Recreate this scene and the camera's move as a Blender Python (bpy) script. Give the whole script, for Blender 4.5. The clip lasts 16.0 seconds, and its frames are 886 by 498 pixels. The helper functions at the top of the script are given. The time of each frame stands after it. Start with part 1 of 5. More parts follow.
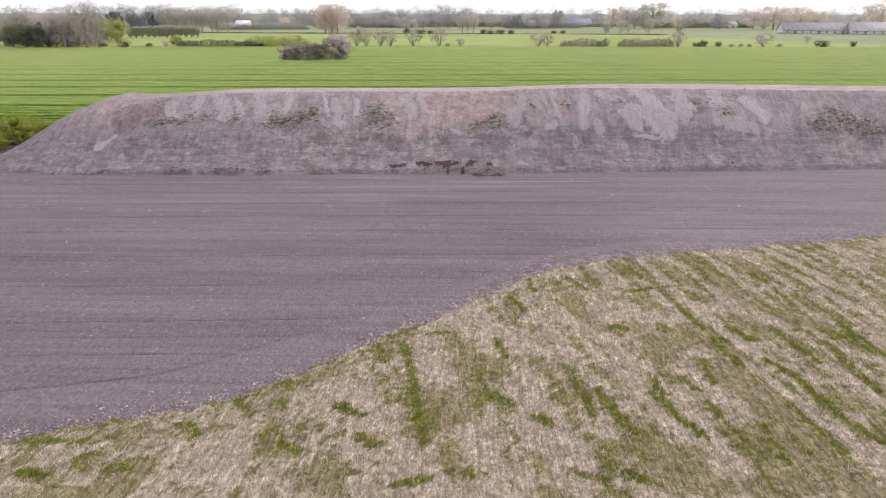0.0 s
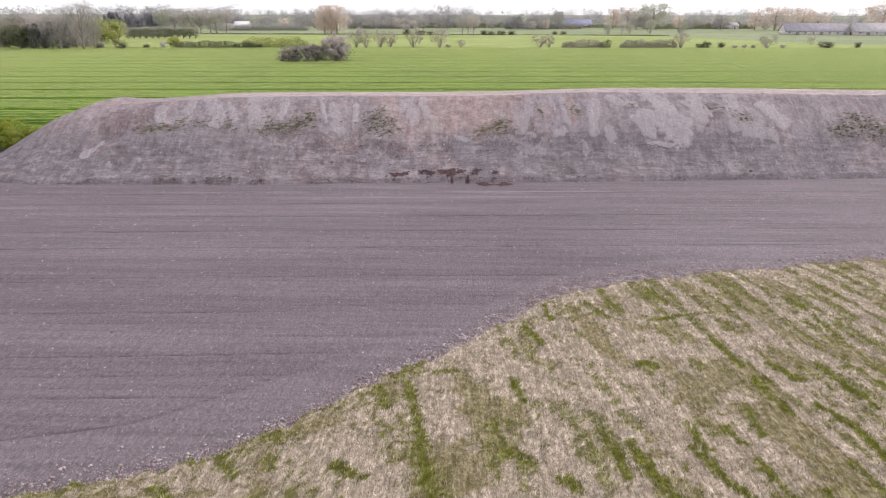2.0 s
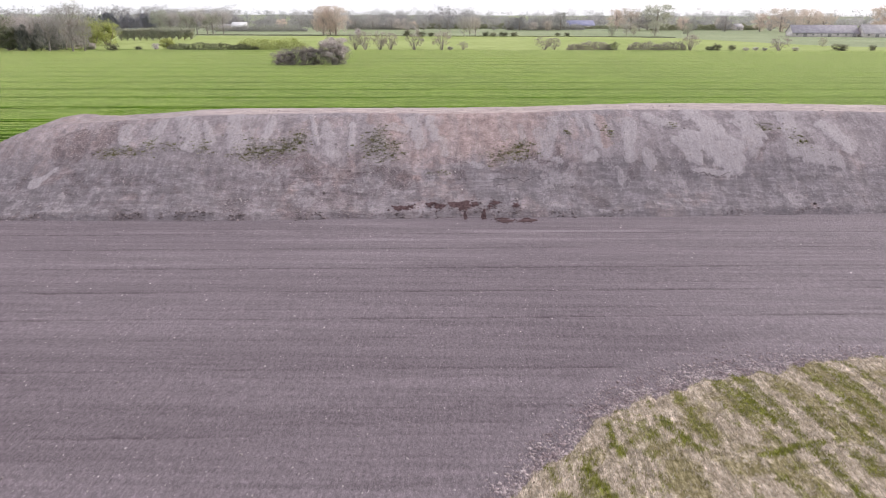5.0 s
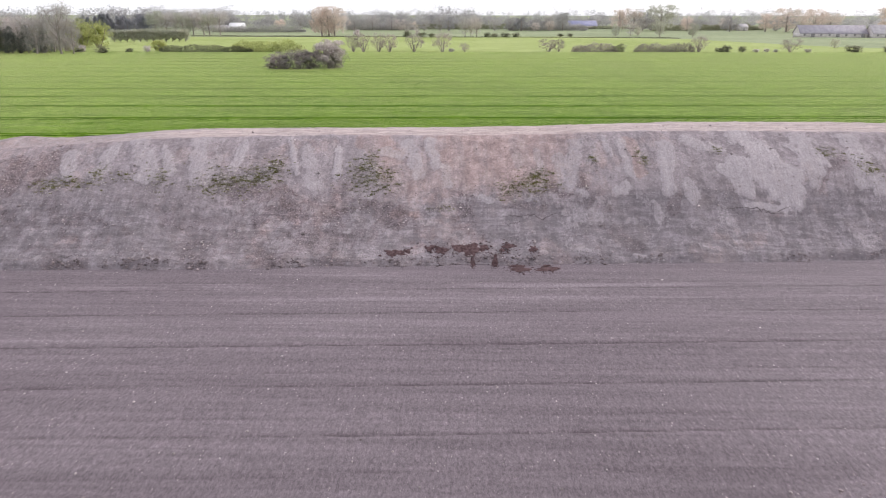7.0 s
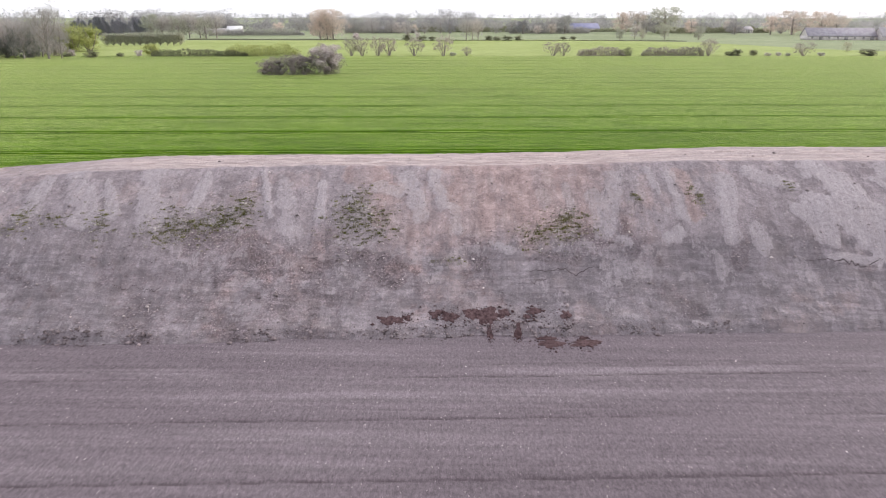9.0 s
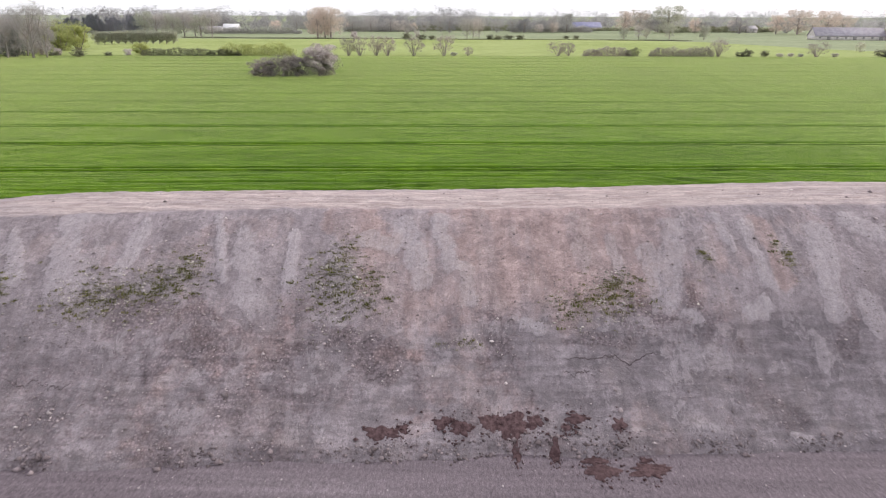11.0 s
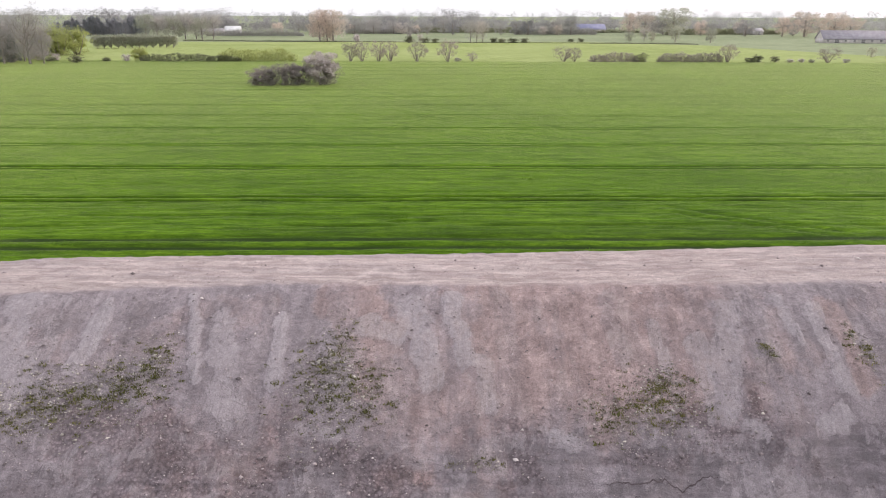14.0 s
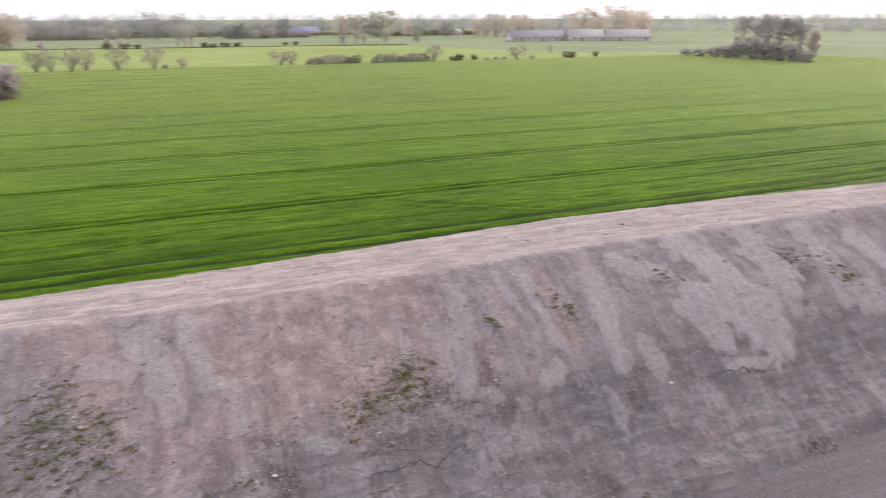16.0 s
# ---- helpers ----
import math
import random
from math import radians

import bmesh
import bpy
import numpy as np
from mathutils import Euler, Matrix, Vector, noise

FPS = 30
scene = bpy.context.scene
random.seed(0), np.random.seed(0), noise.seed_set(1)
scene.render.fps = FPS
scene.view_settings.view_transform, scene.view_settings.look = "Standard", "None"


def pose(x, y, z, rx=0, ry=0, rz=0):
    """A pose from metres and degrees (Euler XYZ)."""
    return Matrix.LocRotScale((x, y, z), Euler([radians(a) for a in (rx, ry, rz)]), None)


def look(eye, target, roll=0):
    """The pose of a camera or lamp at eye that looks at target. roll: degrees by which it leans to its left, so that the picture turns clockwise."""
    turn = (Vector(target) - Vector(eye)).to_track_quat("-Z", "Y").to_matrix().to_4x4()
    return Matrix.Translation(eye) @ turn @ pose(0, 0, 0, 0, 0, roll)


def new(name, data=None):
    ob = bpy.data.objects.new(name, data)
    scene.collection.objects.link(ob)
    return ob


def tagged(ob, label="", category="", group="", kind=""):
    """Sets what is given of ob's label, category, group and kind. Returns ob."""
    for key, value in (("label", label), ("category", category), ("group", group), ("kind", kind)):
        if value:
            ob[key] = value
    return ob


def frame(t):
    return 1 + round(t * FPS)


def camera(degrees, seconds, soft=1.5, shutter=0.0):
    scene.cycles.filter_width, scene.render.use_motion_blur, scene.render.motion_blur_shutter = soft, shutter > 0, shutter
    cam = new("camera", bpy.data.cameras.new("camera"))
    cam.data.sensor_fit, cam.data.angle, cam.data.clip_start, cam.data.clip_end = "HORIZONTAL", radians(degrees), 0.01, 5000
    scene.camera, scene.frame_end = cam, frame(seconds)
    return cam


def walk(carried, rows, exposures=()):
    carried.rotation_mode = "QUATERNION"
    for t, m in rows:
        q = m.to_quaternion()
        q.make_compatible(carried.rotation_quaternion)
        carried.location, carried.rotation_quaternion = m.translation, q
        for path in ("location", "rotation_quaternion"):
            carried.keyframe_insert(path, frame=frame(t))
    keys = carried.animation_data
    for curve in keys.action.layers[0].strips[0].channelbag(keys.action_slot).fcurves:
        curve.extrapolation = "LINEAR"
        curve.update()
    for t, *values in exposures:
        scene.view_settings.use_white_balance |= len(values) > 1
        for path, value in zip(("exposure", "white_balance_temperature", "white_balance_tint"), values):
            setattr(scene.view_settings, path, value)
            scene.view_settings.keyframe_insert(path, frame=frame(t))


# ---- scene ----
cam = camera(65.3, 16.0, soft=1.0, shutter=0.4)
EXPOSURE = 0.12

PATH = [
    (0, (1.332, -8.264, 13.537), (1.285, -6.373, 12.888), 0.1),
    (0.5, (1.242, -7.743, 13.54), (1.195, -5.852, 12.892), 0.1),
    (1, (1.189, -6.947, 13.505), (1.141, -5.055, 12.858), 0.1),
    (1.5, (1.051, -6.038, 13.485), (1.004, -4.146, 12.837), 0.1),
    (2, (0.901, -5.057, 13.525), (0.855, -3.165, 12.878), 0.1),
    (2.5, (0.755, -3.904, 13.529), (0.708, -2.012, 12.884), 0.1),
    (3, (0.622, -2.614, 13.584), (0.575, -0.722, 12.938), 0.1),
    (3.5, (0.41, -1.112, 13.653), (0.364, 0.78, 13.006), 0.1),
    (4, (0.189, 0.502, 13.745), (0.144, 2.394, 13.099), 0.2),
    (4.2, (0.074, 1.2, 13.762), (0.03, 3.092, 13.116), 0.2),
    (6.5, (-0.445, 10.943, 14.088), (-0.491, 12.836, 13.442), 0.1),
    (7, (-0.573, 13.278, 14.145), (-0.619, 15.17, 13.499), 0.1),
    (7.5, (-0.703, 15.611, 14.172), (-0.75, 17.504, 13.526), 0.0),
    (8, (-0.872, 17.993, 14.241), (-0.919, 19.886, 13.595), 0.0),
    (8.2, (-1.009, 18.865, 14.212), (-1.053, 20.759, 13.571), 0.0),
    (10.3, (-1.415, 28.701, 14.231), (-1.468, 30.595, 13.592), 0.1),
    (10.5, (-1.606, 29.654, 14.284), (-1.651, 31.546, 13.639), 0.2),
    (11, (-1.812, 31.733, 14.313), (-1.856, 33.626, 13.669), 0.2),
    (11.5, (-2.02, 34.046, 14.328), (-2.065, 35.939, 13.684), 0.2),
    (12, (-2.136, 35.748, 14.442), (-2.182, 37.644, 13.807), 0.2),
    (12.5, (-2.277, 36.709, 14.517), (-2.326, 38.604, 13.879), 0.2),
    (13, (-2.299, 36.892, 14.65), (-2.349, 38.785, 14.005), 0.2),
    (13.5, (-2.322, 36.942, 15.198), (-2.372, 38.835, 14.553), 0.2),
    (14, (-2.326, 36.928, 15.895), (-2.377, 38.821, 15.251), 0.2),
    (14.5, (-2.33, 36.904, 16.158), (-2.382, 38.797, 15.515), 0.1),
    (15, (-2.231, 36.901, 16.135), (-2.238, 38.795, 15.492), 0.1),
    (15.5, (-2.047, 36.974, 16.079), (-1.72, 38.84, 15.436), -0.0),
    (16, (-2.002, 36.774, 16.031), (-1.332, 38.548, 15.394), -0.1),
]
walk(cam, [(t, look(eye, target, roll)) for t, eye, target, roll in PATH], exposures=[
    (0.0, EXPOSURE, 6400, 10), (1.0, EXPOSURE, 6400, 10), (2.5, EXPOSURE + 0.04, 6380, 10), (4.0, EXPOSURE + 0.04, 6340, 10),
    (8.0, EXPOSURE + 0.10, 6260, 9), (12.0, EXPOSURE - 0.01, 6350, 9.5), (16.0, EXPOSURE - 0.04, 6400, 9.5)])

# ---- world and light ----
SUN_TO = Vector((0.80, 0.42, 0.46)).normalized()
world = bpy.data.worlds.new("sky")
scene.world = world
world.use_nodes = True
wn = world.node_tree
wn.nodes.clear()
sky = wn.nodes.new("ShaderNodeTexSky")
sky.sky_type = "NISHITA"
sky.sun_disc = False
sky.sun_elevation = math.asin(SUN_TO.z)
sky.sun_rotation = math.atan2(SUN_TO.x, SUN_TO.y)
sky.air_density, sky.dust_density, sky.ozone_density = 1.2, 4.0, 1.0
cloud = wn.nodes.new("ShaderNodeMixRGB")
cloud.inputs[0].default_value = 0.72
cloud.inputs[2].default_value = (13.6, 13.2, 13.6, 1)
back = wn.nodes.new("ShaderNodeBackground")
back.inputs[1].default_value = 0.10
wout = wn.nodes.new("ShaderNodeOutputWorld")
wn.links.new(sky.outputs[0], cloud.inputs[1])
wn.links.new(cloud.outputs[0], back.inputs[0])
wn.links.new(back.outputs[0], wout.inputs[0])

sun = new("sun", bpy.data.lights.new("sun", "SUN"))
sun.data.energy = 1.3
sun.data.angle = radians(11)
sun.data.color = (1.0, 0.93, 0.86)
sun.matrix_world = look((0, 0, 60), Vector((0, 0, 60)) - SUN_TO)


# ---- number helpers ----
def lattice(ix, iy, seed):
    n = (ix.astype(np.int64) * 374761393 + iy.astype(np.int64) * 668265263 + seed * 1442695041) & 0x7FFFFFFF
    n = ((n ^ (n >> 13)) * 1274126177) & 0x7FFFFFFF
    return ((n ^ (n >> 16)) & 0xFFFF) / 65535.0


def value_noise(x, y, seed=0):
    x, y = np.asarray(x, float), np.asarray(y, float)
    ix, iy = np.floor(x), np.floor(y)
    fx, fy = x - ix, y - iy
    fx, fy = fx * fx * (3 - 2 * fx), fy * fy * (3 - 2 * fy)
    a, b = lattice(ix, iy, seed), lattice(ix + 1, iy, seed)
    c, d = lattice(ix, iy + 1, seed), lattice(ix + 1, iy + 1, seed)
    return (a + (b - a) * fx) * (1 - fy) + (c + (d - c) * fx) * fy


def fbm(x, y, seed=0, octaves=4):
    total, amp, norm = 0.0, 1.0, 0.0
    for k in range(octaves):
        total = total + amp * value_noise(x * 2 ** k + 17.3 * k, y * 2 ** k - 9.1 * k, seed + k)
        norm += amp
        amp *= 0.5
    return total / norm


def smooth(a, b, v):
    v = np.clip((v - a) / (b - a), 0, 1)
    return v * v * (3 - 2 * v)


def mesh_from(name, verts, faces, material, smooth_faces=False):
    """A mesh from arrays of corners and of triangles or quads."""
    verts, faces = np.asarray(verts, np.float32).reshape(-1, 3), np.asarray(faces, np.int32)
    n = faces.shape[1]
    me = bpy.data.meshes.new(name)
    me.vertices.add(len(verts))
    me.vertices.foreach_set("co", verts.ravel())
    me.loops.add(faces.size)
    me.loops.foreach_set("vertex_index", faces.ravel())
    me.polygons.add(len(faces))
    me.polygons.foreach_set("loop_start", np.arange(0, faces.size, n, dtype=np.int32))
    if smooth_faces:
        me.polygons.foreach_set("use_smooth", np.ones(len(faces), bool))
    me.update(calc_edges=True)
    me.materials.append(material)
    return me


def grid_faces(nx, ny):
    i, j = np.meshgrid(np.arange(nx - 1), np.arange(ny - 1), indexing="ij")
    a = (i * ny + j).ravel()
    return np.stack([a, a + ny, a + ny + 1, a + 1], 1)


def sheet(name, xs, ys, height, material, smooth_faces=True):
    gx, gy = np.meshgrid(xs, ys, indexing="ij")
    gz = height(gx, gy)
    v = np.stack([gx, gy, gz], -1).reshape(-1, 3)
    return mesh_from(name, v, grid_faces(len(xs), len(ys)), material, smooth_faces)


def attribute(me, name, values):
    at = me.attributes.new(name, "FLOAT", "POINT")
    at.data.foreach_set("value", np.asarray(values, np.float32).ravel())


def part(name, me, parent, label=""):
    ob = new(name, me)
    ob.parent = parent
    return tagged(ob, label) if label else ob


# ---- materials ----
def material(name):
    m = bpy.data.materials.new(name)
    m.use_nodes = True
    nt = m.node_tree
    return m, nt, nt.nodes["Principled BSDF"]


def texture_coords(nt, scale=(1, 1, 1), turn=0.0):
    tc = nt.nodes.new("ShaderNodeTexCoord")
    mp = nt.nodes.new("ShaderNodeMapping")
    mp.inputs["Scale"].default_value = scale
    mp.inputs["Rotation"].default_value = (0, 0, turn)
    nt.links.new(tc.outputs["Object"], mp.inputs[0])
    return mp.outputs[0]


def noise_node(nt, coords, scale, detail=5, rough=0.6, distortion=0.0):
    n = nt.nodes.new("ShaderNodeTexNoise")
    n.inputs["Scale"].default_value, n.inputs["Detail"].default_value = scale, detail
    n.inputs["Roughness"].default_value, n.inputs["Distortion"].default_value = rough, distortion
    nt.links.new(coords, n.inputs["Vector"])
    return n.outputs[0]


def ramp(nt, value, *stops):
    r = nt.nodes.new("ShaderNodeValToRGB")
    el = r.color_ramp.elements
    while len(el) < len(stops):
        el.new(0.5)
    for e, (p, c) in zip(el, stops):
        e.position, e.color = p, (*c, 1) if len(c) == 3 else c
    nt.links.new(value, r.inputs[0])
    return r.outputs[0]


def mix(nt, fac, a, b, mode="MIX"):
    n = nt.nodes.new("ShaderNodeMixRGB")
    n.blend_type = mode
    for sock, v in zip(n.inputs, (fac, a, b)):
        if isinstance(v, bpy.types.NodeSocket):
            nt.links.new(v, sock)
        elif isinstance(v, (int, float)):
            sock.default_value = v if sock.type == "VALUE" else (v, v, v, 1)
        else:
            sock.default_value = (*v, 1)
    return n.outputs[0]


def bump(nt, bsdf, height, strength, distance):
    b = nt.nodes.new("ShaderNodeBump")
    b.inputs["Strength"].default_value, b.inputs["Distance"].default_value = strength, distance
    nt.links.new(height, b.inputs["Height"])
    nt.links.new(b.outputs[0], bsdf.inputs["Normal"])


def read_attribute(nt, name):
    n = nt.nodes.new("ShaderNodeAttribute")
    n.attribute_name = name
    return n.outputs["Fac"]


def finish(nt, bsdf, colour, rough=0.95, spec=0.15):
    nt.links.new(colour, bsdf.inputs["Base Color"])
    bsdf.inputs["Roughness"].default_value = rough
    bsdf.inputs["Specular IOR Level"].default_value = spec


def spread(nt, value, low=0.42, high=0.58):
    """Stretches a noise value to the full range."""
    n = nt.nodes.new("ShaderNodeMapRange")
    n.inputs["From Min"].default_value, n.inputs["From Max"].default_value = low, high
    nt.links.new(value, n.inputs["Value"])
    return n.outputs[0]


def ragged(nt, factor, noise_value, amount=0.7, low=0.42, high=0.62):
    """A mask whose border is torn by noise."""
    a = nt.nodes.new("ShaderNodeMath")
    a.operation = "MULTIPLY_ADD"
    nt.links.new(noise_value, a.inputs[0])
    a.inputs[1].default_value, a.inputs[2].default_value = amount, -amount / 2
    b = nt.nodes.new("ShaderNodeMath")
    b.operation = "ADD"
    nt.links.new(a.outputs[0], b.inputs[0])
    nt.links.new(factor, b.inputs[1])
    return spread(nt, b.outputs[0], low, high)


def speckle(nt, colour, value, dark, light, amount):
    return mix(nt, amount, colour, ramp(nt, value, (0.0, (dark, dark, dark)), (1.0, (light, light, light))), "MULTIPLY")


def soil_material():
    m, nt, b = material("harrowed_soil")
    base = texture_coords(nt)
    wide = spread(nt, noise_node(nt, texture_coords(nt, (0.04, 0.30, 1), radians(-3)), 1.0, 4, 0.55), 0.35, 0.65)
    band = spread(nt, noise_node(nt, texture_coords(nt, (0.10, 3.4, 1), radians(-2.9)), 1.0, 5, 0.6), 0.40, 0.60)
    grain = spread(nt, noise_node(nt, texture_coords(nt, (1.4, 0.8, 1)), 7.0, 5, 0.7), 0.38, 0.62)
    crumb = spread(nt, noise_node(nt, base, 22.0, 4, 0.75), 0.38, 0.62)
    col = ramp(nt, wide, (0.0, SOIL_DARK), (1.0, SOIL_LIGHT))
    col = mix(nt, read_attribute(nt, "headland"), col, (0.218, 0.180, 0.199))
    col = mix(nt, read_attribute(nt, "packed"), col, (0.285, 0.242, 0.262))
    col = speckle(nt, col, band, 0.91, 1.07, 1.0)
    comb = spread(nt, noise_node(nt, texture_coords(nt, (11.0, 1.3, 1), radians(-3)), 1.0, 4, 0.65), 0.40, 0.60)
    col = speckle(nt, col, comb, 0.93, 1.06, 1.0)
    col = speckle(nt, col, grain, 0.70, 1.30, 0.7)
    col = speckle(nt, col, crumb, 0.70, 1.32, 0.6)
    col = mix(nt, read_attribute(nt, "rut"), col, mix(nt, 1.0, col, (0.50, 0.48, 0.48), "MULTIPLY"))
    finish(nt, b, col)
    bump(nt, b, mix(nt, 0.5, grain, crumb), 0.8, 0.035)
    return m


def mound_material():
    """Raw subsoil: grey clay, pale scraped smears, warm loam, dark crumble and a trodden pale crest."""
    m, nt, b = material("heaped_subsoil")
    base = texture_coords(nt)
    mid = spread(nt, noise_node(nt, base, 1.1, 6, 0.65, 0.6), 0.36, 0.64)
    tear = spread(nt, noise_node(nt, texture_coords(nt, (1.0, 0.6, 0.6)), 2.2, 7, 0.72, 0.4), 0.34, 0.66)
    scrape = spread(nt, noise_node(nt, texture_coords(nt, (6.0, 0.5, 0.5), radians(6)), 1.2, 5, 0.7), 0.38, 0.62)
    grain = spread(nt, noise_node(nt, base, 6.0, 6, 0.72), 0.38, 0.62)
    fine = spread(nt, noise_node(nt, base, 24.0, 4, 0.75), 0.38, 0.62)
    flow = spread(nt, noise_node(nt, texture_coords(nt, (2.6, 0.35, 0.35), radians(5)), 1.0, 5, 0.6, 0.3), 0.40, 0.60)
    strata = spread(nt, noise_node(nt, texture_coords(nt, (0.45, 3.2, 3.2), radians(3)), 1.0, 6, 0.62, 0.4), 0.44, 0.56)
    skin = spread(nt, noise_node(nt, base, 0.75, 8, 0.62, 0.9), 0.485, 0.515)
    flake = spread(nt, noise_node(nt, texture_coords(nt, (1, 1.4, 1.4)), 2.3, 8, 0.66, 0.7), 0.53, 0.56)
    col = mix(nt, mid, CLAY_DARK, CLAY)
    col = mix(nt, ragged(nt, read_attribute(nt, "damp"), tear, 0.4, 0.15, 0.8), col, mix(nt, 1.0, col, (0.80, 0.81, 0.82), "MULTIPLY"))
    warm = ragged(nt, read_attribute(nt, "warm"), tear, 0.45, 0.10, 0.95)
    col = mix(nt, warm, col, mix(nt, mid, LOAM_DARK, LOAM))
    col = speckle(nt, col, flow, 0.90, 1.09, 1.0)
    low = mix(nt, read_attribute(nt, "upper"), (1, 1, 1), (0, 0, 0))
    col = mix(nt, low, col, speckle(nt, col, strata, 0.88, 1.09, 1.0))
    col = speckle(nt, col, skin, 0.92, 1.06, 1.0)
    col = speckle(nt, col, flake, 1.0, 1.12, 1.0)
    crumble = ragged(nt, read_attribute(nt, "crumble"), grain, 0.6, 0.35, 0.75)
    col = mix(nt, crumble, col, mix(nt, 1.0, col, (0.84, 0.80, 0.80), "MULTIPLY"))
    col = speckle(nt, col, grain, 0.78, 1.20, 0.6)
    pebble = nt.nodes.new("ShaderNodeTexVoronoi")
    pebble.inputs["Scale"].default_value = 9.0
    nt.links.new(base, pebble.inputs["Vector"])
    crack = spread(nt, pebble.outputs["Distance"], 0.25, 0.75)
    col = mix(nt, mix(nt, 1.0, crumble, (0.8, 0.8, 0.8), "MULTIPLY"), col, speckle(nt, col, crack, 1.22, 0.62, 1.0))
    pale = ragged(nt, read_attribute(nt, "pale"), tear, 0.50, 0.37, 0.46)
    plaster = mix(nt, warm, mix(nt, scrape, CLAY_PALE, (0.375, 0.328, 0.346)), mix(nt, scrape, (0.470, 0.393, 0.385), (0.40, 0.325, 0.315)))
    col = mix(nt, mix(nt, 1.0, pale, ramp(nt, read_attribute(nt, "pale"), (0.35, (0.45, 0.45, 0.45)), (1.0, (0.95, 0.95, 0.95))), "MULTIPLY"), col, speckle(nt, plaster, grain, 0.88, 1.10, 1.0))
    trodden = spread(nt, noise_node(nt, texture_coords(nt, (0.7, 1.9, 1), radians(4)), 1.0, 8, 0.68, 0.8), 0.38, 0.62)
    wheel = spread(nt, noise_node(nt, texture_coords(nt, (0.18, 3.6, 1), radians(3)), 1.0, 5, 0.6, 0.5), 0.42, 0.58)
    top = speckle(nt, speckle(nt, mix(nt, trodden, (0.42, 0.335, 0.325), (0.60, 0.50, 0.485)), flake, 0.95, 1.09, 1.0), wheel, 0.86, 1.08, 1.0)
    col = mix(nt, read_attribute(nt, "crest"), col, top)
    col = speckle(nt, col, fine, 0.78, 1.22, 0.45)
    finish(nt, b, col)
    relief = mix(nt, 0.5, mix(nt, 0.5, pale, flake), mix(nt, 0.5, skin, mix(nt, 0.5, grain, fine)))
    bump(nt, b, relief, 0.8, 0.075)
    return m


def plain_material(name, dark, light, scale, rough=0.9, bump_size=0.0, random_part=0.0, stretch=(1, 1, 1)):
    m, nt, b = material(name)
    n = noise_node(nt, texture_coords(nt, stretch), scale, 5, 0.65)
    col = ramp(nt, n, (0.40, dark), (0.60, light))
    if random_part:
        g = nt.nodes.new("ShaderNodeNewGeometry")
        lo, hi = 1 - random_part, 1 + random_part
        col = mix(nt, 1.0, col, ramp(nt, g.outputs["Random Per Island"], (0.0, (lo, lo, lo)), (1.0, (hi, hi, hi))), "MULTIPLY")
    finish(nt, b, col, rough)
    if bump_size:
        bump(nt, b, n, 0.8, bump_size)
    return m


def leaf_material(name, dark, light, scale=0.5, through_light=0.25, clumps=0.35):
    """Foliage or twigs: tone varies leaf by leaf, clump by clump and tree by tree; some light passes through."""
    m, nt, b = material(name)
    g = nt.nodes.new("ShaderNodeNewGeometry")
    n = noise_node(nt, texture_coords(nt), scale, 3, 0.6)
    col = mix(nt, g.outputs["Random Per Island"], dark, light)
    col = mix(nt, clumps, col, ramp(nt, n, (0.38, (0.68, 0.68, 0.68)), (0.62, (1.25, 1.25, 1.25))), "MULTIPLY")
    oi = nt.nodes.new("ShaderNodeObjectInfo")
    col = mix(nt, 1.0, col, ramp(nt, oi.outputs["Random"], (0.0, (0.85, 0.87, 0.85)), (1.0, (1.15, 1.12, 1.1))), "MULTIPLY")
    finish(nt, b, col, 0.75, 0.2)
    tr = nt.nodes.new("ShaderNodeBsdfTranslucent")
    nt.links.new(col, tr.inputs[0])
    ms = nt.nodes.new("ShaderNodeMixShader")
    ms.inputs[0].default_value = through_light
    out = nt.nodes["Material Output"]
    nt.links.new(b.outputs[0], ms.inputs[1])
    nt.links.new(tr.outputs[0], ms.inputs[2])
    nt.links.new(ms.outputs[0], out.inputs[0])
    return m


